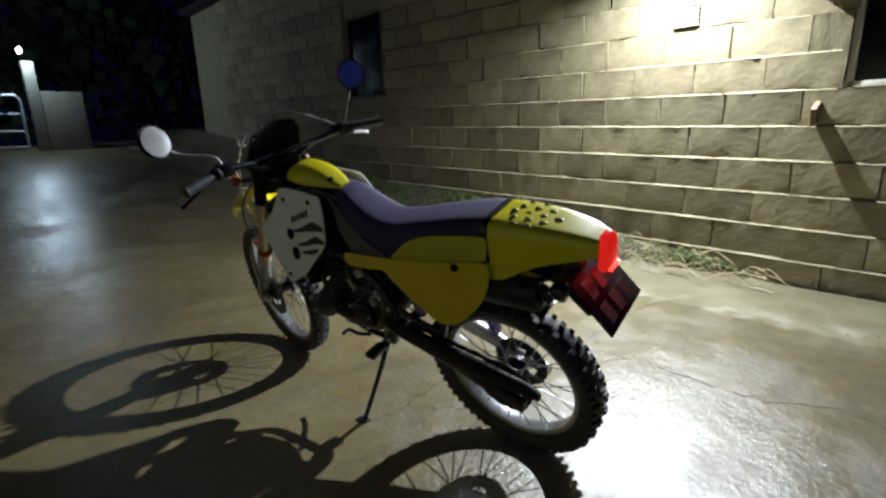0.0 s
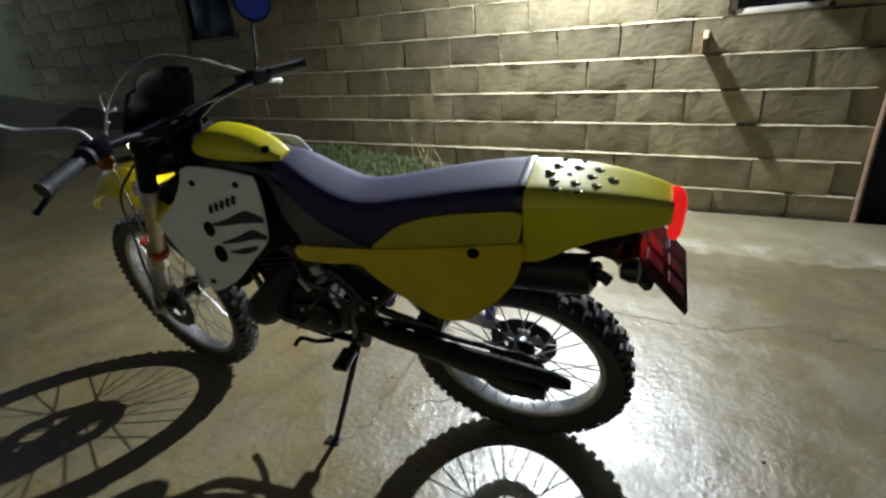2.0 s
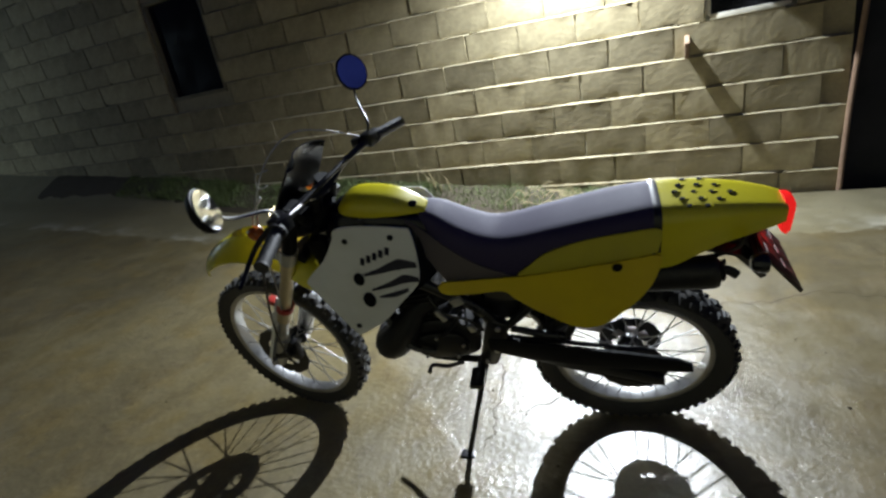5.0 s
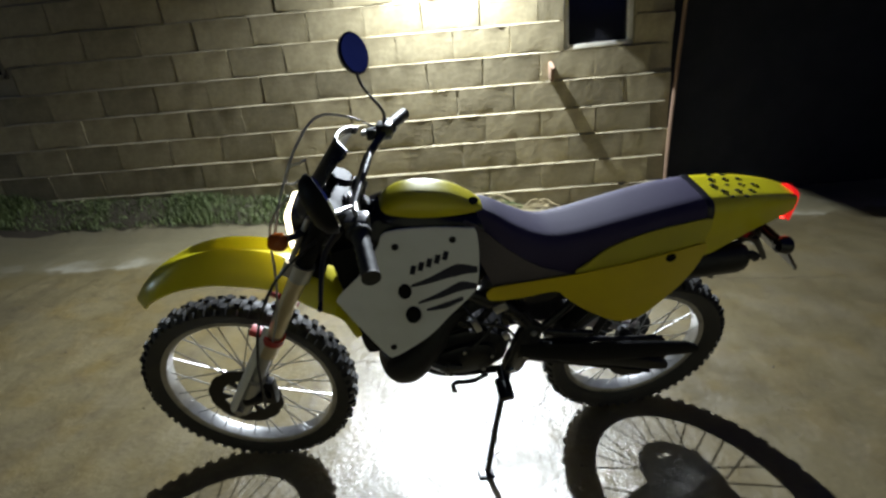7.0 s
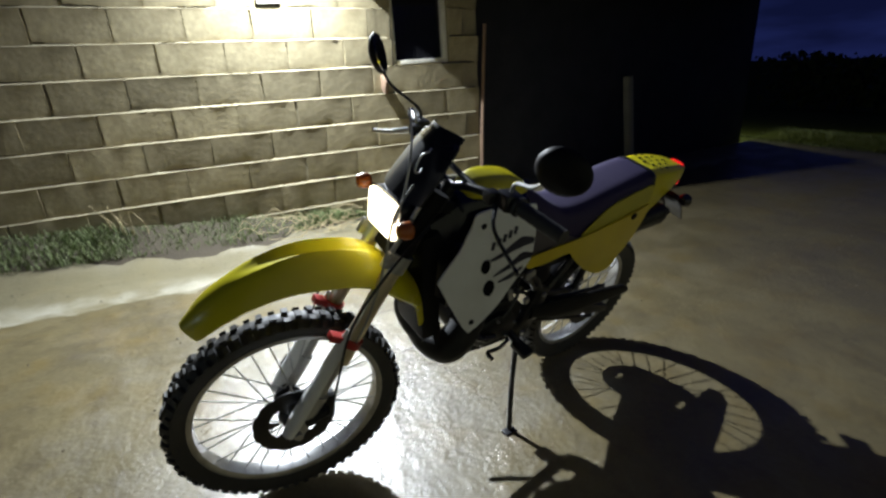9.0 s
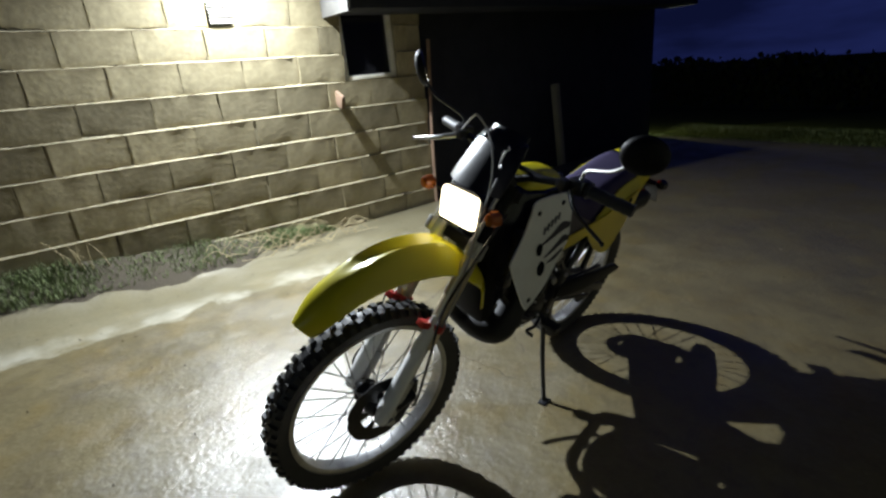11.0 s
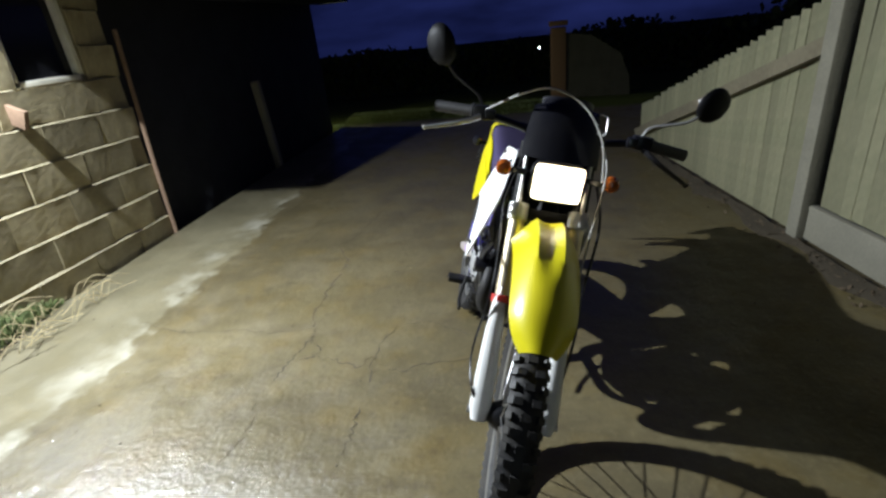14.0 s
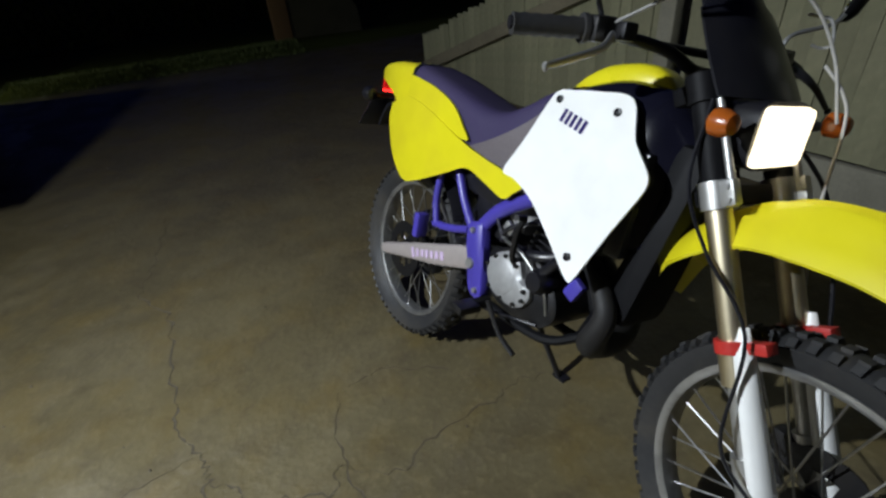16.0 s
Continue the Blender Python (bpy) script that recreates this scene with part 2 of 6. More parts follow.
M = {
    "concrete": wet_concrete(),
    "block": simple("concrete_block", (0.31, 0.262, 0.155), 0.92, grain=26, vary=0.3, bump=0.6, dirt=(0.135, 0.105, 0.052), dirt_scale=3.6, dirt_amount=0.85, random_piece=0.26),
    "mortar": simple("mortar", (0.30, 0.258, 0.165), 0.95, grain=60, vary=0.25, bump=0.5, dirt=(0.18, 0.16, 0.1), dirt_scale=5),
    "crack": simple("crack_dirt", (0.075, 0.06, 0.036), 0.9, grain=80, bump=0.2),
    "grit": simple("grit", (0.11, 0.09, 0.065), 0.8, grain=120, vary=0.5, bump=0.3),
    "soil": simple("soil", (0.042, 0.032, 0.018), 0.95, grain=70, vary=0.5, bump=1.0, dirt=(0.05, 0.04, 0.025), dirt_scale=9),
    "grass": simple("grass", (0.088, 0.115, 0.032), 0.7, grain=15, vary=0.5, bump=0, random_piece=0.2),
    "straw": simple("dead_stalk", (0.38, 0.31, 0.17), 0.8, grain=60, vary=0.3, bump=0.1),
    "far_turf": simple("far_turf", (0.1, 0.12, 0.03), 0.9),
    "end_board": simple("grey_end_board", (0.10, 0.095, 0.085), 0.7, grain=30, vary=0.3, bump=0.3),
    # Even near-black; on the garage front the shade is put into this colour.
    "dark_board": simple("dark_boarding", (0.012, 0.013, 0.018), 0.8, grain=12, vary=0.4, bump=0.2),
    "white_wood": simple("white_painted_wood", (0.62, 0.6, 0.52), 0.55, grain=30, vary=0.12, bump=0.2, dirt=(0.25, 0.22, 0.15), dirt_scale=8),
    "brown_wood": simple("weathered_timber", (0.22, 0.14, 0.09), 0.8, grain=45, vary=0.35, bump=0.4),
    "fence_wood": simple("fence_board", (0.215, 0.203, 0.122), 0.85, grain=34, vary=0.25, bump=0.5, dirt=(0.17, 0.18, 0.1), dirt_scale=5, dirt_amount=0.7, random_piece=0.15),
    "leaf": simple("dead_leaf", (0.10, 0.07, 0.04), 0.8, grain=60, vary=0.4, bump=0.1),
    "fence_rail": simple("fence_rail", (0.18, 0.155, 0.1), 0.85, grain=34, vary=0.3, bump=0.5),
    "fence_post": simple("concrete_post", (0.22, 0.205, 0.155), 0.9, grain=60, vary=0.2, bump=0.5),
    "brick_red": simple("orange_brick", (0.16, 0.09, 0.045), 0.9, grain=60, vary=0.3, bump=0.7, dirt=(0.15, 0.09, 0.05)),
    "render_wall": simple("rendered_wall", (0.16, 0.15, 0.12), 0.9, grain=40, vary=0.2, bump=0.4),
    "far_wall": simple("dull_rendered_wall", (0.07, 0.065, 0.05), 0.9, grain=40, vary=0.3, bump=0.4),
    "glass_dark": simple("dark_glass", (0.01, 0.01, 0.012), 0.12, grain=5, vary=0.2, bump=0),
    "vent": simple("vent_plastic", (0.6, 0.58, 0.5), 0.6, grain=30, vary=0.1, bump=0.1),
    # Near-black stands in for the shade inside vents and holes.
    "hole": simple("vent_dark", (0.01, 0.01, 0.01), 0.9, grain=10, bump=0),
    "steel_gate": simple("galvanised_gate", (0.45, 0.47, 0.48), 0.45, 0.7, grain=30, vary=0.15, bump=0.1),
    "hedge": simple("hedge_leaves", (0.03, 0.045, 0.015), 0.85, grain=3, vary=0.5, bump=0.0),
    # motorbike
    "yellow": simple("yellow_plastic", (0.66, 0.585, 0.012), 0.32, grain=18, vary=0.05, bump=0.03, dirt=(0.5, 0.37, 0.02), dirt_scale=7, dirt_amount=0.35, coat=0.25),
    # Oranger copy for the left side panel: shade and ground bounce painted in.
    "bounce_yellow": simple("bounce_lit_yellow_plastic", (0.64, 0.49, 0.012), 0.4, grain=18, vary=0.06, bump=0.03, dirt=(0.42, 0.27, 0.02), dirt_scale=6, dirt_amount=0.4, coat=0.15),
    # Duller copy of the yellow for the left panel, with its shade painted in.
    "shade_yellow": simple("shaded_yellow_plastic", (0.50, 0.44, 0.035), 0.45, grain=18, vary=0.08, bump=0.03, dirt=(0.28, 0.24, 0.06), dirt_scale=6, dirt_amount=0.4),
    "white": simple("white_plastic", (0.78, 0.78, 0.76), 0.38, grain=20, vary=0.04, bump=0.03, dirt=(0.55, 0.53, 0.48), dirt_scale=9, dirt_amount=0.3),
    "black": simple("black_plastic", (0.008, 0.008, 0.011), 0.3, grain=60, vary=0.3, bump=0.05, dirt=(0.026, 0.023, 0.018), dirt_scale=9, dirt_amount=0.25),
    "matte_black": simple("matte_black_plastic", (0.005, 0.005, 0.006), 0.55, grain=60, vary=0.3, bump=0.1, gloss=0.12),
    "tank": simple("dark_blue_tank", (0.006, 0.006, 0.012), 0.14, grain=30, vary=0.2, bump=0.02, gloss=0.4),
    "engine": simple("black_engine_metal", (0.015, 0.015, 0.017), 0.40, 0.5, grain=70, vary=0.4, bump=0.15, dirt=(0.05, 0.042, 0.03), dirt_scale=12),
    "exhaust": simple("sooty_exhaust", (0.008, 0.008, 0.009), 0.6, 0.2, grain=60, vary=0.4, bump=0.2, dirt=(0.025, 0.02, 0.015), dirt_scale=9),
    "seat": simple("purple_vinyl", (0.038, 0.029, 0.076), 0.72, grain=160, vary=0.12, bump=0.05, dirt=(0.06, 0.05, 0.09), dirt_scale=6),
    "grey_vinyl": simple("taupe_vinyl", (0.105, 0.088, 0.095), 0.6, grain=130, vary=0.15, bump=0.25),
    "rubber": simple("tyre_rubber", (0.018, 0.018, 0.019), 0.6, grain=80, vary=0.35, bump=0.2, dirt=(0.06, 0.05, 0.035), dirt_scale=10, dirt_amount=0.5),
    "alu": simple("worn_aluminium", (0.5, 0.5, 0.49), 0.4, 0.8, grain=60, vary=0.12, bump=0.08, dirt=(0.25, 0.23, 0.2), dirt_scale=14),
    "rim": simple("dull_rim_aluminium", (0.46, 0.46, 0.46), 0.36, 0.9, grain=60, vary=0.15, bump=0.08, dirt=(0.1, 0.09, 0.075), dirt_scale=14, dirt_amount=0.6),
    "spoke": simple("spoke_steel", (0.5, 0.5, 0.5), 0.35, 1.0, grain=60, vary=0.2, bump=0),
    "gold": simple("champagne_fork_tube", (0.74, 0.65, 0.46), 0.4, 1.0, grain=50, vary=0.08, bump=0.03),
    "purple": simple("purple_frame_paint", (0.06, 0.045, 0.34), 0.35, grain=40, vary=0.15, bump=0.05, dirt=(0.03, 0.03, 0.08), coat=0.2),
    "red": simple("red_clamp", (0.42, 0.025, 0.02), 0.4, grain=40, vary=0.15, bump=0.05),
    "amber": simple("amber_lens", (0.36, 0.085, 0.01), 0.2, grain=90, vary=0.15, bump=0.15),
    "swing": simple("silver_swingarm", (0.5, 0.44, 0.42), 0.45, 0.5, grain=40, vary=0.12, bump=0.1),
    # Plate and marks hold the shade and red tail light in their colours.
    "plate": simple("shaded_plate", (0.045, 0.02, 0.02), 0.4, grain=30, vary=0.08, bump=0),
    "plate_mark": simple("red_lit_plate_marks", (0.2, 0.1, 0.09), 0.5, grain=20, bump=0),
    "ink": simple("dark_ink", (0.02, 0.018, 0.035), 0.5, grain=20, bump=0),
    "decal_purple": simple("purple_decal", (0.06, 0.04, 0.22), 0.4, grain=20, vary=0.1, bump=0),
    "cast": simple("cast_alloy", (0.36, 0.36, 0.36), 0.5, 0.4, grain=70, vary=0.15, bump=0.12, dirt=(0.14, 0.13, 0.12), dirt_scale=12),
    "cable": simple("pale_cable_sheath", (0.38, 0.37, 0.35), 0.55, grain=40, vary=0.1, bump=0.05),
    "pink": simple("pink_decal", (0.55, 0.42, 0.6), 0.4, grain=20, vary=0.1, bump=0),
    "mirror": simple("mirror_glass", (0.85, 0.86, 0.88), 0.03, 1.0, grain=4, vary=0.02, bump=0),
    "bulb_glow": glowing("tail_bulb_glow", (1.0, 0.25, 0.2), 3.0, (0.5, 0.05, 0.04)),
    "far_bulb": glowing("far_bulb", (0.9, 0.95, 1.0), 12.0),
    "plate_lamp": glowing("plate_lamp", (1.0, 0.02, 0.015), 9.0, (0.5, 0.01, 0.01)),
    "headlight": glowing("lit_headlight", (1.0, 0.86, 0.58), 5.0),
    "tail": glowing("lit_tail_lamp", (1.0, 0.02, 0.016), 0.5, (0.5, 0.01, 0.01)),
    "yard_lamp": glowing("distant_lamp", (0.75, 0.88, 1.0), 120.0),
    "flood_led": glowing("flood_led", (1.0, 0.96, 0.8), 40.0),
}


# ---------------------------------------------------------------- mesh helpers
def finish(bm, smooth=True, angle=40):
    bmesh.ops.recalc_face_normals(bm, faces=bm.faces)
    if smooth:
        for f in bm.faces:
            f.smooth = True
        for e in bm.edges:
            if len(e.link_faces) == 2 and e.calc_face_angle(0) > radians(angle):
                e.smooth = False
    return bm


def mesh_of(name, bm, material, smooth=True, angle=40):
    finish(bm, smooth, angle)
    me = bpy.data.meshes.new(name)
    bm.to_mesh(me)
    bm.free()
    me.materials.append(material)
    return me


def part(name, bm, material, parent=None, label="", smooth=True, angle=40):
    ob = new(name, mesh_of(name, bm, material, smooth, angle))
    if parent is not None:
        ob.parent = parent
    if label:
        tagged(ob, label)
    return ob


def piece(name, me, parent, m):
    ob = new(name, me)
    ob.parent = parent
    ob.matrix_basis = m
    return ob


def thing(name, m, label, category, group="", kind=""):
    ob = new(name)
    ob.matrix_world = m
    ob.empty_display_size = 0.1
    return tagged(ob, label, category, group, kind)


def box(bm, centre, size, bevel=0.0, m=None):
    vs = bmesh.ops.create_cube(bm, size=1.0, matrix=Matrix.Translation(centre) @ Matrix.Diagonal((*size, 1)))["verts"]
    if bevel:
        es = list({e for v in vs for e in v.link_edges})
        res = bmesh.ops.bevel(bm, geom=es, offset=bevel, segments=2, affect="EDGES", profile=0.6)
        vs = list({v for f in res["faces"] for v in f.verts} | {v for v in vs if v.is_valid})
    if m is not None:
        bmesh.ops.transform(bm, matrix=m, verts=vs)
    return vs


def frame_along(pts):
    """Tangents and a steady pair of normals along a line of points."""
    out, last = [], None
    for i, p in enumerate(pts):
        t = (pts[min(i + 1, len(pts) - 1)] - pts[max(i - 1, 0)]).normalized()
        if last is None:
            a = Vector((0, 0, 1)) if abs(t.z) < 0.9 else Vector((1, 0, 0))
            nrm = (a - t * a.dot(t)).normalized()
        else:
            nrm = (last - t * last.dot(t)).normalized()
        last = nrm
        out.append((p, nrm, t.cross(nrm)))
    return out


def smooth_line(pts, per=6):
    """Catmull-Rom through the points."""
    P = [Vector(p) for p in pts]
    if len(P) < 3:
        return P
    P = [P[0] * 2 - P[1]] + P + [P[-1] * 2 - P[-2]]
    out = []
    for i in range(1, len(P) - 2):
        a, b, c, d = P[i - 1:i + 3]
        for k in range(per):
            t = k / per
            out.append(0.5 * (2 * b + (c - a) * t + (2 * a - 5 * b + 4 * c - d) * t * t + (3 * b - 3 * c + d - a) * t ** 3))
    return out + [P[-2]]


def skin(bm, rings, close_ends=True, loop=True):
    vr = [[bm.verts.new(p) for p in r] for r in rings]
    k = len(vr[0])
    for a, b in zip(vr, vr[1:]):
        for j in range(k if loop else k - 1):
            bm.faces.new((a[j], a[(j + 1) % k], b[(j + 1) % k], b[j]))
    if close_ends:
        bm.faces.new(vr[0][::-1])
        bm.faces.new(vr[-1])
    return vr


def tube(bm, pts, r, seg=10, curve=True, flat=1.0):
    """A round bar along the points; r is one radius or one for each given point."""
    n0 = len(pts)
    line = smooth_line(pts) if curve and n0 > 2 else [Vector(p) for p in pts]
    rings = []
    for i, (p, a, b) in enumerate(frame_along(line)):
        if isinstance(r, (int, float)):
            rad = r
        else:
            s = i / (len(line) - 1) * (n0 - 1)
            j = min(int(s), n0 - 2)
            rad = r[j] + (r[j + 1] - r[j]) * (s - j)
        rings.append([p + (a * math.cos(q) + b * flat * math.sin(q)) * rad for q in [2 * math.pi * k / seg for k in range(seg)]])
    skin(bm, rings)
    return bm


def lathe(bm, profile, m=Matrix(), seg=32, closed=False):
    """profile of (radius, along); turns about the local y axis."""
    rings = [[m @ Vector((r * math.cos(q), h, r * math.sin(q))) for q in [2 * math.pi * k / seg for k in range(seg)]] for r, h in profile]
    if closed:
        rings.append(rings[0])
        vr = [[bm.verts.new(p) for p in r] for r in rings[:-1]]
        k = seg
        for i in range(len(vr)):
            a, b = vr[i], vr[(i + 1) % len(vr)]
            for j in range(k):
                bm.faces.new((a[j], a[(j + 1) % k], b[(j + 1) % k], b[j]))
    else:
        skin(bm, rings)
    return bm


def loft_body(bm, stations, seg=20, p=0.55, q=0.75):
    """stations of (u, half width, bottom, top): closed rounded sections across a body that lies along x."""
    us = smooth_line([(s[0], 0, 0) for s in stations], 4)
    cols = [smooth_line([(s[k], 0, 0) for s in stations], 4) for k in (1, 2, 3)]
    rings = []
    for i in range(len(us)):
        u, hw, zb, zt = us[i].x, cols[0][i].x, cols[1][i].x, cols[2][i].x
        ring = []
        for k in range(seg + 1):
            a = math.pi * k / seg
            c, s = math.cos(a), math.sin(a)
            ring.append(Vector((u, hw * math.copysign(abs(c) ** p, c), zb + (zt - zb) * max(0.0, s) ** q)))
        rings.append(ring)
    skin(bm, rings)
    return bm


def panel(bm, outline, v_of, thick=0.006, rows=9, round_edge=True):
    """A moulded sheet: an outline in (u, w), bent by v_of(u, w), with thickness."""
    from_line = [Vector((u, w, 0)) for u, w in outline]
    loop = smooth_line(from_line + [from_line[0]], 4)[:-1]
    verts = [bm.verts.new((p.x, 0, p.y)) for p in loop]
    bm.faces.new(verts)
    us = [p.x for p in loop]
    ws = [p.y for p in loop]
    for k in range(1, rows):
        for co, no in (((min(us) + (max(us) - min(us)) * k / rows, 0, 0), (1, 0, 0)), ((0, 0, min(ws) + (max(ws) - min(ws)) * k / rows), (0, 0, 1))):
            bmesh.ops.bisect_plane(bm, geom=bm.verts[:] + bm.edges[:] + bm.faces[:], plane_co=co, plane_no=no)
    front = bm.faces[:]
    back = bmesh.ops.duplicate(bm, geom=bm.verts[:] + bm.edges[:] + front)
    bverts = [g for g in back["geom"] if isinstance(g, bmesh.types.BMVert)]
    bset = set(bverts)
    fb = [e for e in bm.edges if e.is_boundary and e.verts[0] not in bset]
    pair = back["vert_map"]
    for v in bm.verts:
        side = -1 if v in bset else 0
        s = v_of(v.co.x, v.co.z)
        v.co.y = s + math.copysign(thick, s) * side
    for e in fb:
        a, b = e.verts
        bm.faces.new((a, b, pair[b], pair[a]))
    return bm
M["seat"].node_tree.nodes["Principled BSDF"].inputs["Specular IOR Level"].default_value = 0.27
M["hole"].node_tree.nodes["Principled BSDF"].inputs["Specular IOR Level"].default_value = 0.08



# ---------------------------------------------------------------- ground and wall
WALL_Y, COURSE, TILT_WALL = 2.962, 0.2195, 0.017


def ground_height(x, y):
    """The slab is level round the bike; the verge by the wall rises, and the yard climbs far off. The rise ahead of the
    front wheel is set to fit the camera's view of its shadow.
    """
    z = 0.0
    if x < -0.2:
        z += 0.05 * (1 - math.exp((x + 0.2) / 0.35)) + 0.06 * min(1.75, max(0, -0.75 - x))
    if x < -2.5:
        z += 0.104 * (min(10.5, -x) - 2.5) * min(1, (-2.5 - x) / 2)
    if x > 6.2:
        z -= 0.095 * (x - 6.2) - 0.10 * math.exp(-((x - 6.75) / 0.5) ** 2)
    if y > 2.915 and x > 0.5:
        z -= 0.17 * min(1, (x - 0.5) / 0.25)
    if y > 2.5 and x < 0.65:
        k = min(1, (y - 2.5) / 0.42) * min(1, (0.65 - x) / 0.85)
        z += k * (0.12 + 0.045 * min(2.5, max(0, -x)))
    return z


def build_ground():
    bm = bmesh.new()
    xs = [-120, -60, -30, -20, -16] + [-13 + 0.25 * i for i in range(38)] + [-3.5 + 0.2 * i for i in range(58)] + [8.5, 10, 14, 20, 40, 80, 160]
    ys = [-120, -60, -30, -15, -8, -5, -3.5] + [-2.5 + 0.25 * i for i in range(18)] + [2.1, 2.3, 2.4, 2.5, 2.6, 2.7, 2.8, 2.91, 2.92, 3.0, 3.15, 4, 8, 15, 40, 120]
    grid = [[bm.verts.new((x, y, ground_height(max(-40, min(60, x)), min(y, 3.15)))) for y in ys] for x in xs]
    for i in range(len(xs) - 1):
        for j in range(len(ys) - 1):
            bm.faces.new((grid[i][j], grid[i + 1][j], grid[i + 1][j + 1], grid[i][j + 1]))
    g = part("ground", bm, M["concrete"])
    return tagged(g, "damp stained brown concrete driveway slab with hairline cracks", "ground", kind="structure")


ground = build_ground()


def wall_pose(x, course):
    """A place on the wall's face: x along it, and the joint's number counted from the joint at 0.617 m."""
    return Vector((x, WALL_Y, 0.617 + COURSE * course - TILT_WALL * x))


def block_mesh(seed, length):
    """A sawn block: flat face leaning a little so that its top edge stands proud, worn bottom edge with chips."""
    rnd = random.Random(seed)
    bm = bmesh.new()
    h = COURSE - 0.004
    nx, nz = 10, 3
    chip0, chip1 = rnd.uniform(-0.6, 0.5), rnd.uniform(0.2, 0.6)
    deep = rnd.uniform(0.006, 0.021) if rnd.random() < 0.7 else 0.003
    fr = []
    for j in range(nz + 1):
        row = []
        for i in range(nx + 1):
            f = i / nx - 0.5
            x = f * (length - 0.010) + (rnd.uniform(-0.003, 0.003) if i in (0, nx) else 0)
            z = (0.0, 0.055, 0.18, h)[j]
            y = -0.002 - 0.016 * j / nz + rnd.uniform(-0.0016, 0.0016)
            if j == 0:
                inside = max(0, 1 - abs((f - chip0) / chip1) ** 3)
                z += 0.003 + deep * inside * rnd.uniform(0.5, 1.1)
                y += 0.002 * rnd.random()
            if j == nz:
                z += rnd.uniform(-0.0025, 0.001)
                y += rnd.uniform(-0.001, 0.003)
            row.append(bm.verts.new((x, y, z)))
        fr.append(row)
    for j in range(nz):
        for i in range(nx):
            bm.faces.new((fr[j][i], fr[j][i + 1], fr[j + 1][i + 1], fr[j + 1][i]))
    rim = [fr[0][i] for i in range(nx + 1)] + [fr[j][nx] for j in range(1, nz + 1)] + [fr[nz][i] for i in range(nx - 1, -1, -1)] + [fr[j][0] for j in range(nz - 1, 0, -1)]
    back = [bm.verts.new((v.co.x, 0.03, v.co.z)) for v in rim]
    for k in range(len(rim)):
        a, b = k, (k + 1) % len(rim)
        bm.faces.new((rim[b], rim[a], back[a], back[b]))
    return mesh_of("block", bm, M["block"], smooth=True, angle=40)


# The near window is cut short where the overhang's shade swallows its sill.
WIN = (0.925, 1.46, 1.262, 2.4)  # window opening: x from, to, sill height, head height
WIN2 = (-4.38, -3.55, 1.48, 2.5)  # the far window
END_X = 1.77                   # where the block wall ends


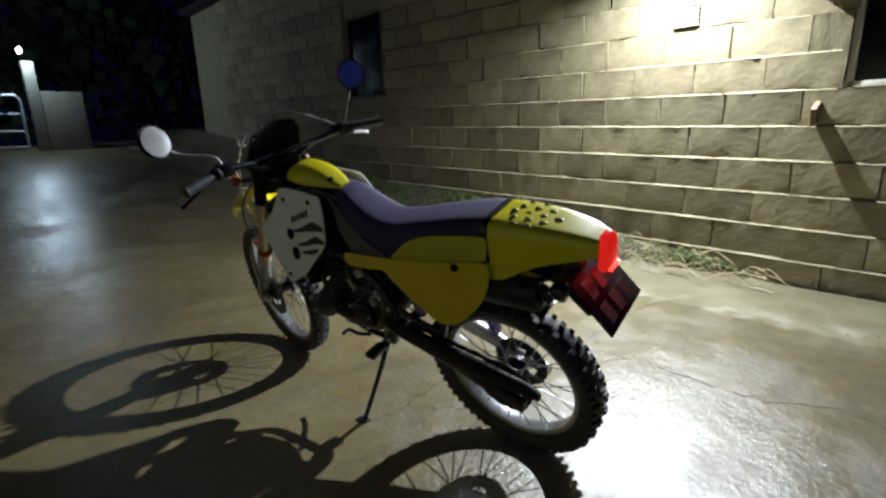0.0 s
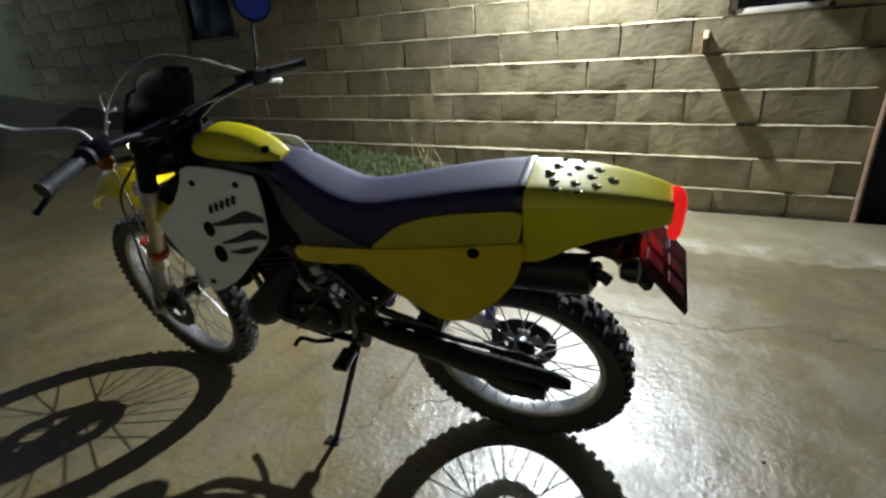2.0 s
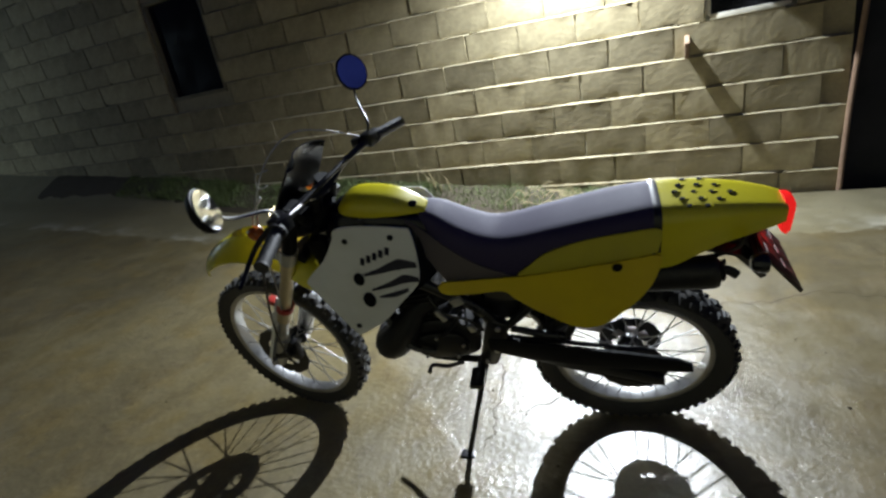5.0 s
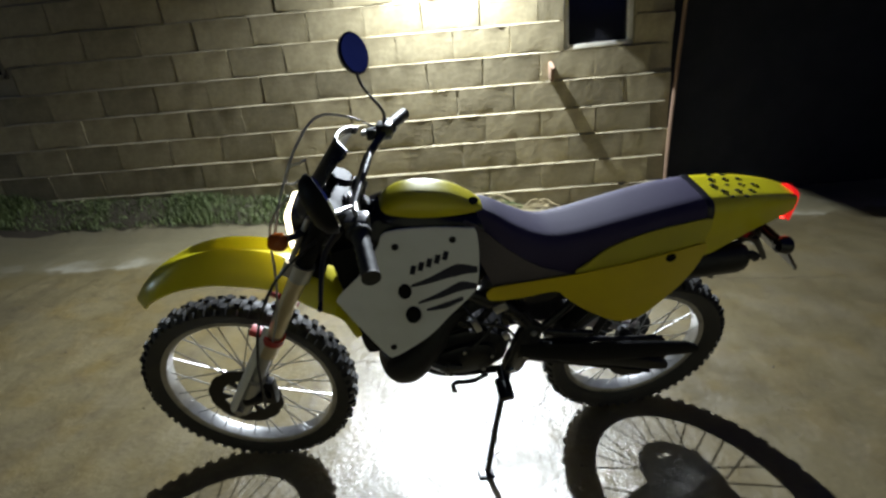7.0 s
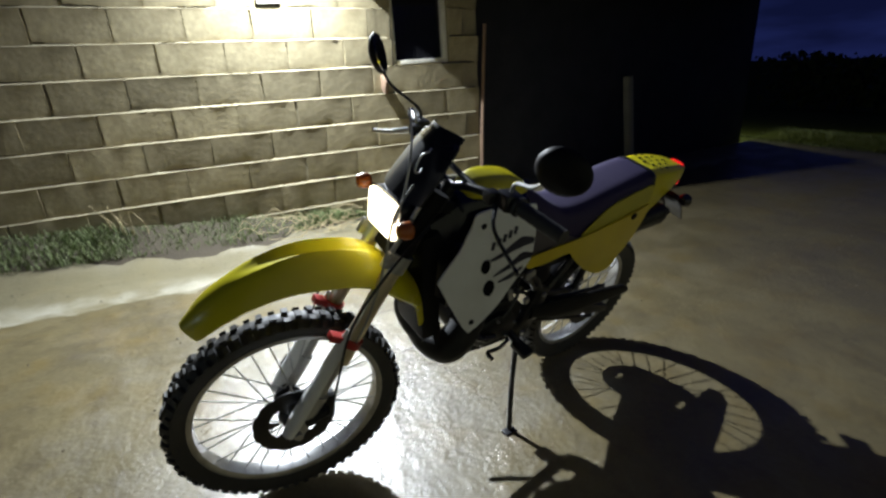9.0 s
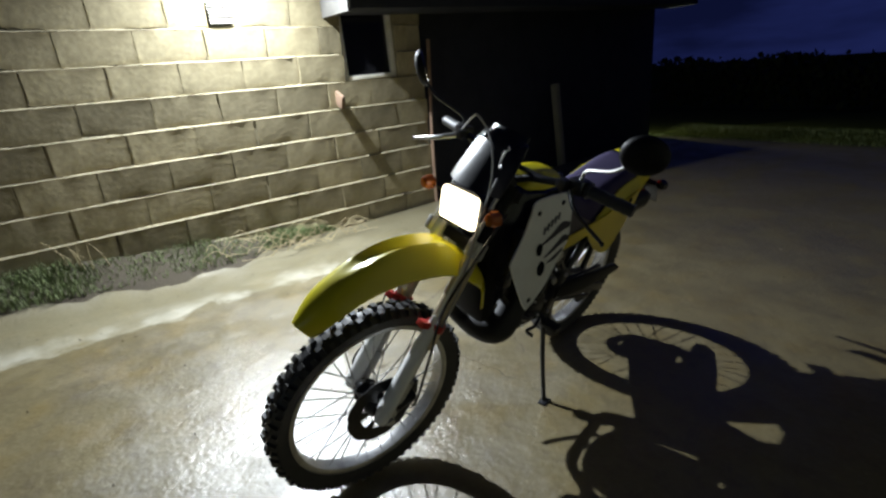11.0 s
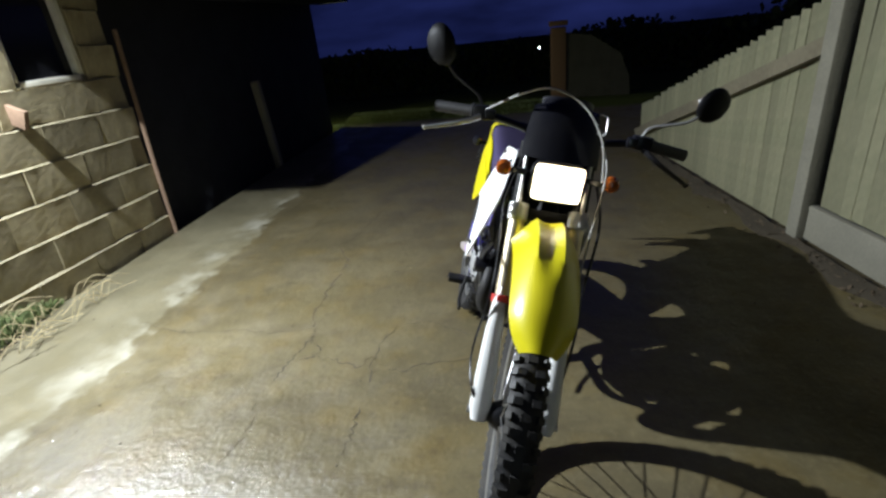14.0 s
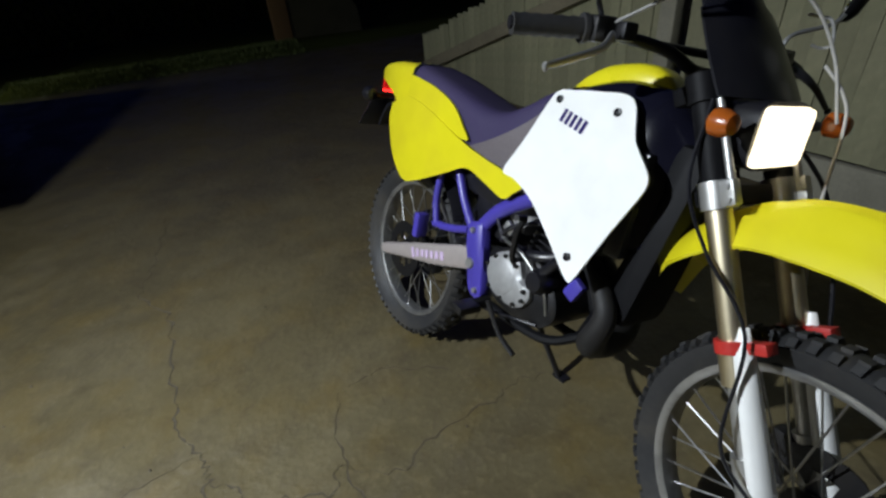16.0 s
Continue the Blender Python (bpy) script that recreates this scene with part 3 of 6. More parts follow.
def build_wall():
    bm = bmesh.new()
    # mortar backing, as a wall with thickness and a hole for the window
    x0, x1, z0, z1 = -9.8, END_X, -0.4, 3.4
    for a, b, c, d in ((x0, WIN2[0], z0, z1), (WIN2[0], WIN2[1], z0, WIN2[2]), (WIN2[0], WIN2[1], WIN2[3], z1), (WIN2[1], WIN[0], z0, z1), (WIN[0], WIN[1], z0, WIN[2]), (WIN[0], WIN[1], WIN[3], z1), (WIN[1], x1, z0, z1)):
        box(bm, ((a + b) / 2, WALL_Y + 0.126, (c + d) / 2), (b - a, 0.22, d - c))
    bmesh.ops.remove_doubles(bm, verts=bm.verts, dist=0.0005)
    w = part("wall_north", bm, M["mortar"], smooth=False)
    tagged(w, "rough pale concrete block wall lit by a floodlight", "wall", kind="structure")
    joints, uprights = bmesh.new(), bmesh.new()
    full = [block_mesh(k, 0.445) for k in range(16)]
    rnd = random.Random(5)
    for c in range(-5, 13):
        phase = 0.275 if c % 2 == 0 else 0.06
        for i in range(-24, 5):
            x = phase + 0.445 * i + 0.2225 + rnd.uniform(-0.008, 0.008)
            if x < -8.2 or x > END_X - 0.04:
                continue
            p = wall_pose(x, c)
            z = p.z + 0.006
            if z < -0.15 or z > 3.2:
                continue
            left, right = x - 0.2225, x + 0.2225
            if left < WIN[1] - 0.01 and right > WIN[0] + 0.02 and z + COURSE > WIN[2] + 0.03 and z < WIN[3]:
                if left > WIN[0] - 0.05 and right < WIN[1] + 0.05:
                    continue
                if left < WIN[0] - 0.05:
                    right = WIN[0] - 0.004
                else:
                    left = WIN[1] + 0.004
            if left < WIN2[1] - 0.01 and right > WIN2[0] + 0.01 and z + COURSE > WIN2[2] + 0.03 and z < WIN2[3]:
                if left > WIN2[0] - 0.2 and right < WIN2[1] + 0.2:
                    continue
                if left < WIN2[0]:
                    right = WIN2[0] - 0.004
                else:
                    left = WIN2[1] + 0.004
            if right > END_X:
                right = END_X - 0.004
            s = (right - left) / 0.445
            if rnd.random() < 0.85:
                box(uprights, (left, WALL_Y + 0.007 - rnd.uniform(0.0, 0.004), wall_pose(left, c).z + 0.11), (0.013 + rnd.uniform(0, 0.006), 0.02, 0.208), 0.002)
            m = Matrix.Translation(((left + right) / 2, WALL_Y - 0.001 - rnd.uniform(0, 0.007), z - 0.005)) @ Euler((0, math.atan(TILT_WALL) + rnd.uniform(-0.006, 0.006), 0)).to_matrix().to_4x4() @ Matrix.Diagonal((s, 1, 1, 1))
            piece("block", rnd.choice(full), w, m)
    u = part("upright_joints", uprights, M["block"], w, smooth=False)
    tagged(u, kind="stuff")
    # a worn bead of pale mortar along each course
    for c in range(-4, 13):
        line = [-8.2 + 0.03 * k for k in range(int((END_X + 8.2) / 0.03))]
        rows, fat = [], 0.0
        for x in line:
            z = wall_pose(x, c).z
            if z < 0.0 or z > 3.2 or any(o[0] - 0.01 < x < o[1] + 0.01 and o[2] - 0.01 < z < o[3] for o in (WIN, WIN2)):
                if len(rows) > 1:
                    skin(joints, rows, close_ends=True)
                rows = []
                continue
            fat = 0.8 * fat + rnd.uniform(-0.35, 0.35)
            h = max(0.0, 0.0042 + 0.0068 * fat)
            out = 0.017 + rnd.uniform(-0.003, 0.003) + 0.006 * fat
            rows.append([Vector((x, WALL_Y + 0.015, z + h + 0.004)), Vector((x, WALL_Y - 0.006, z + h)), Vector((x, WALL_Y - out, z - 0.002)), Vector((x, WALL_Y + 0.015, z - 0.006))])
        if len(rows) > 1:
            skin(joints, rows, close_ends=True)
    j = part("mortar_joints", joints, M["mortar"], w, "worn pale mortar along the courses", smooth=False)
    tagged(j, kind="stuff")
    return w


wall = build_wall()


def build_window(name, opening, frame_mat):
    x0, x1, z0, z1 = opening
    e = thing(name, Matrix.Translation((x0, WALL_Y, z0)), "dark unlit window with a painted timber frame", "window", kind="structure")
    bm = bmesh.new()
    for c, s in ((((x1 - x0) / 2, 0.05, 0.02), (x1 - x0, 0.09, 0.035)), ((0.02, 0.05, (z1 - z0) / 2), (0.035, 0.09, z1 - z0)), ((x1 - x0 - 0.02, 0.05, (z1 - z0) / 2), (0.035, 0.09, z1 - z0)), (((x1 - x0) / 2, 0.05, z1 - z0 - 0.02), (x1 - x0, 0.09, 0.035))):
        box(bm, c, s, 0.004)
    part("window_frame", bm, M[frame_mat], e)
    bm = bmesh.new()
    box(bm, ((x1 - x0) / 2, 0.06, (z1 - z0) / 2), (x1 - x0 - 0.06, 0.006, z1 - z0 - 0.06))
    part("pane", bm, M["glass_dark"], e)
    return e


build_window("window_1", WIN, "white_wood")
# The far frame's darker material stands in for the dim light on it.
build_window("window_2", WIN2, "fence_rail")


def build_vent():
    e = thing("air_vent", Matrix.Translation((-0.022, WALL_Y - 0.022, 1.735)), "small pale louvred air vent set in the block wall", "vent")
    bm = bmesh.new()
    box(bm, (0, 0.01, 0.08), (0.17, 0.02, 0.165), 0.003)
    part("backing", bm, M["hole"], e)
    slat = bmesh.new()
    box(slat, (0, 0, 0), (0.165, 0.012, 0.010), 0.002)
    me = mesh_of("slat", slat, M["vent"])
    for k in range(7):
        piece("slat", me, e, Matrix.Translation((0, -0.005, 0.012 + k * 0.0225)) @ Euler((radians(25), 0, 0)).to_matrix().to_4x4())
    return e


build_vent()


def plain(name, centre, size, mat, label, category, bevel=0.01, kind="", m=None):
    bm = bmesh.new()
    box(bm, (0, 0, 0), size, bevel)
    ob = part(name, bm, M[mat])
    ob.matrix_world = Matrix.Translation(centre) @ (m or Matrix())
    return tagged(ob, label, category, kind=kind)


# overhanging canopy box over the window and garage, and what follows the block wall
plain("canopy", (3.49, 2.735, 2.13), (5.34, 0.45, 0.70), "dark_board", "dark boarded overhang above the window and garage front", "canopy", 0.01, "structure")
plain("fascia_board", (0.803, 2.735, 1.885), (0.03, 0.44, 0.24), "end_board", "grey end board of the dark overhang", "board", 0.004)
plain("wood_stub", (0.81, WALL_Y - 0.045, 1.12), (0.03, 0.13, 0.11), "brown_wood", "short timber stub let into the wall below the window", "timber", 0.004, m=Euler((radians(24), 0, 0)).to_matrix().to_4x4())
plain("garage_front", (3.93, WALL_Y + 0.16, 1.5), (4.28, 0.1, 3.5), "dark_board", "garage front beside the block wall, its shade put into a near-black colour", "wall", 0.01, "structure")


def build_trim():
    bm = bmesh.new()
    tube(bm, [(1.752, 2.93, -0.02), (1.775, 2.935, 0.6), (1.84, 2.94, 1.56)], 0.017, 8)
    return tagged(part("pole", bm, M["brown_wood"]), "thin leaning brownish pole at the end of the block wall", "pole")


build_trim()


def build_post():
    bm = bmesh.new()
    vs = box(bm, (0, 0, 0.5), (0.08, 0.08, 1.04), 0.008)
    ob = part("short_post", bm, M["fence_post"])
    ob.matrix_world = Matrix.Translation((3.81, 2.95, -0.03)) @ Euler((0, radians(-6.5), 0)).to_matrix().to_4x4()
    return tagged(ob, "short leaning grey concrete post at the driveway edge", "post")


build_post()

# raking timber fence along the other side of the drive
def build_fence():
    a, b = Vector((3.80, -1.20, 0)), Vector((-1.9, -2.055, 0))
    d = b - a
    run = d.length
    e = thing("fence", Matrix.Translation(a) @ Euler((0, 0, math.atan2(d.y, d.x))).to_matrix().to_4x4(), "weathered closeboard timber fence with a raking top and grey posts", "fence")
    rnd = random.Random(9)
    post_at = 2.61

    def top(s):
        return 0.39 + 0.37 * s if s < post_at else 1.78
    boards = []
    for k in range(6):
        bm = bmesh.new()
        w = 0.0765 + rnd.uniform(-0.001, 0.001)
        vs = box(bm, (0, 0, 0.5), (w, 0.018, 1.0), 0.003)
        for v in bm.verts:
            v.co.x += 0.004 * math.sin(v.co.z * 3 + k)
        boards.append(mesh_of("board", bm, M["fence_wood"]))
    for k in range(int(run / 0.075)):
        s = k * 0.075 + 0.04
        if abs(s - post_at) < 0.06:
            continue
        low = 0.02 if s < post_at else 0.24
        h = top(s) - low + rnd.uniform(-0.012, 0.012)
        piece("board", rnd.choice(boards), e, Matrix.Translation((s, rnd.uniform(0, 0.006), low)) @ Euler((0, rnd.uniform(-0.008, 0.008), 0)).to_matrix().to_4x4() @ Matrix.Diagonal((1, 1, h, 1)))
    bm = bmesh.new()
    rise = math.atan(0.38)
    box(bm, (0, 0, 0), (post_at / math.cos(rise), 0.05, 0.09), 0.006, Matrix.Translation((post_at / 2, -0.04, 0.105 + 0.38 * post_at / 2)) @ Euler((0, -rise, 0)).to_matrix().to_4x4())
    part("rail", bm, M["fence_rail"], e, "sloping dark timber rail")
    bm = bmesh.new()
    box(bm, ((run + post_at) / 2, -0.01, 0.13), (run - post_at - 0.1, 0.045, 0.2), 0.006)
    part("gravel_board", bm, M["fence_post"], e, "pale grey board at the foot of the fence")
    bm = bmesh.new()
    box(bm, (0, -0.02, 0.95), (0.095, 0.11, 2.0), 0.012)
    pm = mesh_of("post", bm, M["fence_post"])
    for k in (post_at, post_at + 2.6):
        piece("post", pm, e, Matrix.Translation((k, 0, 0)))
    return e


build_fence()


# ---------------------------------------------------------------- cracks in the slab
def build_crack(points, width):
    rnd = random.Random(int(points[0][0] * 100) + 7)
    line = smooth_line([(x, y, 0) for x, y in points], 7)
    bm = bmesh.new()
    rows = []
    for i, p in enumerate(line):
        t = (line[min(i + 1, len(line) - 1)] - line[max(i - 1, 0)]).normalized()
        side = Vector((-t.y, t.x, 0))
        p = p + side * rnd.uniform(-0.014, 0.014)
        p.z = ground_height(p.x, p.y)
        w = width * rnd.uniform(0.1, 1.3) * min(1, 3 * i / len(line) + 0.2, 3 * (len(line) - 1 - i) / len(line) + 0.2)
        rows.append([p + side * w + Vector((0, 0, 0.0015)), p + Vector((0, 0, 0.0008)), p - side * w + Vector((0, 0, 0.0015))])
    skin(bm, rows, close_ends=False, loop=False)
    ob = part("crack", bm, M["crack"], ground, smooth=False)
    return ob


for pts, w in (
    ([(2.05, 1.20), (1.72, 1.24), (1.47, 1.28), (1.28, 1.31), (1.09, 1.205), (0.81, 1.19), (0.56, 1.185), (0.40, 1.17), (0.26, 1.11), (0.19, 1.10), (0.08, 1.13), (-0.02, 1.135), (-0.14, 1.16), (-0.25, 1.17), (-0.44, 1.10), (-0.62, 1.12)], 0.005),
    ([(0.19, 1.10), (0.11, 1.03), (0.03, 1.06), (0.06, 1.12)], 0.0045),
    ([(0.06, 1.03), (0.03, 0.91), (-0.02, 0.79), (0.06, 0.75)], 0.004),
    ([(0.32, 0.67), (0.13, 0.73), (-0.05, 0.72), (-0.26, 0.71), (-0.43, 0.68), (-0.56, 0.70)], 0.004),
    ([(0.06, 0.75), (-0.04, 0.61), (0.02, 0.44), (0.04, 0.245), (0.075, 0.165), (0.045, 0.01)], 0.003),
    ([(0.32, 0.67), (0.35, 0.54), (0.28, 0.38), (0.14, 0.25)], 0.0025),
    ([(0.30, 1.14), (0.26, 1.33), (0.27, 1.5), (0.27, 1.87), (0.36, 2.2)], 0.003),
):
    build_crack(pts, w)


# ---------------------------------------------------------------- verge, weeds and dead stalks by the wall
def build_verge():
    bm = bmesh.new()
    rnd = random.Random(3)
    xs = [-7 + 0.12 * i for i in range(66)]
    rows = []
    for x in xs:
        if x > 0.78:
            break
        inner = 2.62 + 0.05 * math.sin(x * 2.1) + rnd.uniform(-0.04, 0.04) + max(0, x + 0.4) * 0.26
        rows.append([Vector((x, inner + (2.97 - inner) * k / 5, ground_height(x, inner + (2.94 - inner) * k / 5) + (-0.004 if k == 0 else 0.012 + rnd.uniform(0, 0.022)))) for k in range(6)])
    skin(bm, rows, close_ends=False, loop=False)
    return tagged(part("verge", bm, M["soil"]), "narrow soil verge with weeds along the block wall", "soil", kind="structure")


build_verge()


def build_grass():
    rnd = random.Random(12)
    bm = bmesh.new()
    def blade(x, y, h):
        z = ground_height(x, y) + 0.01
        a = rnd.uniform(0, 6.3)
        d = Vector((math.cos(a), math.sin(a), 0))
        s = Vector((-d.y, d.x, 0)) * rnd.uniform(0.0018, 0.004)
        p = Vector((x, y, z))
        lean = d * h * rnd.uniform(0.2, 0.9)
        v = [bm.verts.new(q) for q in (p - s, p + s, p + lean * 0.5 + Vector((0, 0, h * 0.7)) + s * 0.7, p + lean + Vector((0, 0, h)), p + lean * 0.5 + Vector((0, 0, h * 0.7)) - s * 0.7)]
        bm.faces.new(v)

    for k in range(34000):
        x = rnd.uniform(-5.5, 0.55)
        clump = max(0, math.sin(x * 5.3 + 0.6) * math.sin(x * 2.3 + 1) + 0.45) / 1.45
        y = rnd.uniform(2.62 + max(0, x + 0.4) * 0.25, 2.93)
        if rnd.random() < (0.06 if x > -0.7 else 0.22) + 0.55 * clump:
            blade(x, y, rnd.uniform(0.02, 0.075) * (0.6 + 0.7 * clump))
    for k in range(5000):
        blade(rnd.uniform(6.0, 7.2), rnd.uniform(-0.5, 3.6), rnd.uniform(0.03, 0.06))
    return tagged(part("grass", bm, M["grass"], smooth=False), "patchy green grass and weeds at the edges of the drive", "grass", kind="stuff")


build_grass()


def build_stalks():
    rnd = random.Random(21)
    bm = bmesh.new()
    for k in range(75):
        x, y = rnd.gauss(0.13, 0.33), rnd.uniform(2.6, 2.9)
        if x > 0.66:
            continue
        z = ground_height(x, y) + 0.02
        a = rnd.gauss(0.1, 0.6) + (math.pi if rnd.random() < 0.5 else 0)
        ln, up = rnd.uniform(0.1, 0.38), rnd.uniform(0.01, 0.12)
        d = Vector((math.cos(a), math.sin(a) * 0.35, 0)) * ln
        p = Vector((x, y, z))
        tube(bm, [p, p + d * 0.5 + Vector((0, 0, up)), p + d + Vector((0, -0.03, rnd.uniform(0, 0.06)))], rnd.uniform(0.0013, 0.003), 4)
    for k in range(9):
        x, y = -1.32 + rnd.gauss(0, 0.05), 2.86 + rnd.uniform(-0.03, 0.03)
        p = Vector((x, y, ground_height(x, y)))
        h, lean = rnd.uniform(0.1, 0.27), rnd.uniform(-0.12, 0.03)
        tube(bm, [p, p + Vector((lean * 0.3, 0, h * 0.55)), p + Vector((lean, -0.02 * rnd.random(), h))], [0.0035, 0.003, 0.0015], 5)
    return tagged(part("dead_stalks", bm, M["straw"]), "tangle of pale dead stalks lying on the verge", "dead plants", kind="stuff")


build_stalks()


def build_pebbles():
    """Grit and small stones scattered on the slab."""
    rnd = random.Random(44)
    bm = bmesh.new()
    for k in range(260):
        x, y = rnd.uniform(-2.4, 3.2), rnd.uniform(-1.2, 2.4)
        if k > 150:
            x, y = rnd.gauss(0.3, 1.3), rnd.gauss(2.42, 0.18)
        if y > 2.6 or x < -2.4:
            continue
        r = rnd.uniform(0.0018, 0.0055)
        ring = [Vector((x + r * math.cos(a) * rnd.uniform(0.7, 1.2), y + r * math.sin(a) * rnd.uniform(0.7, 1.2), ground_height(x, y) + 0.001)) for a in (0, 1.25, 2.5, 3.75, 5.0)]
        lo = [bm.verts.new(p) for p in ring]
        hi = [bm.verts.new(p.lerp(Vector((x, y, ground_height(x, y))), 0.4) + Vector((0, 0, r * 0.9))) for p in ring]
        bm.faces.new(hi)
        for i in range(5):
            bm.faces.new((lo[i], lo[(i + 1) % 5], hi[(i + 1) % 5], hi[i]))
    return tagged(part("pebbles", bm, M["grit"], smooth=False), "loose grit and small stones on the slab", "stones", kind="stuff")


build_pebbles()


def build_fence_dirt():
    """Drifted soil and leaf litter along the foot of the fence."""
    rnd = random.Random(31)
    a, b = Vector((3.75, -1.14, 0)), Vector((-1.85, -1.985, 0))
    d = (b - a).normalized()
    side = Vector((-d.y, d.x, 0))
    if side.y < 0:
        side = -side
    bm = bmesh.new()
    rows = []
    for i in range(56):
        p = a.lerp(b, i / 55)
        w = 0.10 + 0.05 * math.sin(i * 0.9) + rnd.uniform(-0.03, 0.03)
        rows.append([p + side * (w * k / 4) + Vector((0, 0, ground_height(p.x, p.y) + (0.03 + rnd.uniform(-0.01, 0.012)) * (1 - k / 4) + (0.004 if k < 4 else -0.004))) for k in range(5)])
    skin(bm, rows, close_ends=False, loop=False)
    tagged(part("fence_verge", bm, M["soil"]), "drifted soil along the foot of the timber fence", "soil", kind="structure")
    bm = bmesh.new()
    for k in range(420):
        p = a.lerp(b, rnd.random()) + side * abs(rnd.gauss(0.05, 0.09))
        r, t = rnd.uniform(0.006, 0.018), rnd.uniform(0, 6.3)
        q = Euler((rnd.uniform(-0.5, 0.5), rnd.uniform(-0.5, 0.5), t)).to_matrix()
        c = p + Vector((0, 0, ground_height(p.x, p.y) + 0.03 * max(0, 1 - (p - a).dot(side) / 0.12) + 0.008))
        bm.faces.new([bm.verts.new(c + q @ Vector(v) * r) for v in ((-1, 0, 0), (-0.3, -0.5, 0.1), (0.6, -0.4, 0), (1.1, 0, 0.15), (0.5, 0.45, 0), (-0.4, 0.5, 0.1))])
    tagged(part("leaf_litter", bm, M["leaf"], smooth=False), "dead leaves along the foot of the fence", "leaves", kind="stuff")


build_fence_dirt()


# the unseen rest of the house, added to close in behind the wall and garage front
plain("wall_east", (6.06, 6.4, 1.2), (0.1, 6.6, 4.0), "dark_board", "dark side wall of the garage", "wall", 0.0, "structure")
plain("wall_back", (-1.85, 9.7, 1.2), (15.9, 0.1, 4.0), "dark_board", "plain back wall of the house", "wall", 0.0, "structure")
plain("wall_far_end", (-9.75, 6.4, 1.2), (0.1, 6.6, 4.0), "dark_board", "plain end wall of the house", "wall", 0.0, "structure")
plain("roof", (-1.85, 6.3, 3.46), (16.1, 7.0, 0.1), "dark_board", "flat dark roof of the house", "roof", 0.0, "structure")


# ---------------------------------------------------------------- the motorbike
LEANING, HEADING, NOSE_UP = radians(18.2), radians(-171.82), radians(2.4)
fwd = Vector((math.cos(HEADING) * math.cos(NOSE_UP), math.sin(HEADING) * math.cos(NOSE_UP), math.sin(NOSE_UP)))
left0 = Vector((0, 0, 1)).cross(fwd).normalized()
left = left0 * math.cos(LEANING) - fwd.cross(left0) * math.sin(LEANING)
BIKE = Matrix((fwd, left, fwd.cross(left))).transposed().to_4x4()
BIKE.translation = (0.6203, 0.3616, -0.0057)
bike = thing("motorbike", BIKE, "yellow, white and purple enduro motorbike leaning on its side stand", "motorbike")

RAKE = radians(27)
HEAD = Vector((1.002, 0, 0.912))
AX = Vector((-math.sin(RAKE), 0, math.cos(RAKE)))     # up the steering head
NX = Vector((math.cos(RAKE), 0, math.sin(RAKE)))      # ahead of it
AXLE_F, AXLE_R = Vector((1.366, 0, 0.337)), Vector((0.092, 0, 0.318))


def fork(p, v, s):
    """A place on the front end: ahead of the steering head, to the left, and up along it."""
    return HEAD + NX * p + Vector((0, v, 0)) + AX * s


def fit_body(p):
    """Shifts body points to fit the camera's views: nose low, tail high and drawn in, panels slim above the engine."""
    u, v, w = p
    du = -0.027 + 0.055 * max(u, 0.07) if u > 0 else -0.023 - 0.1 * u
    slim = 0.8 + 0.2 * min(1, max(0, (0.60 - w) / 0.1))
    return Vector((u + du, v * slim, w + 0.04 - 0.075 * u))


SET = {"body": False}


def bike_part(name, bm, mat, label="", parent=None, smooth=True, angle=40):
    if SET["body"]:
        for v in bm.verts:
            v.co = fit_body(v.co)
    return part(name, bm, M[mat], parent or bike, label, smooth, angle)


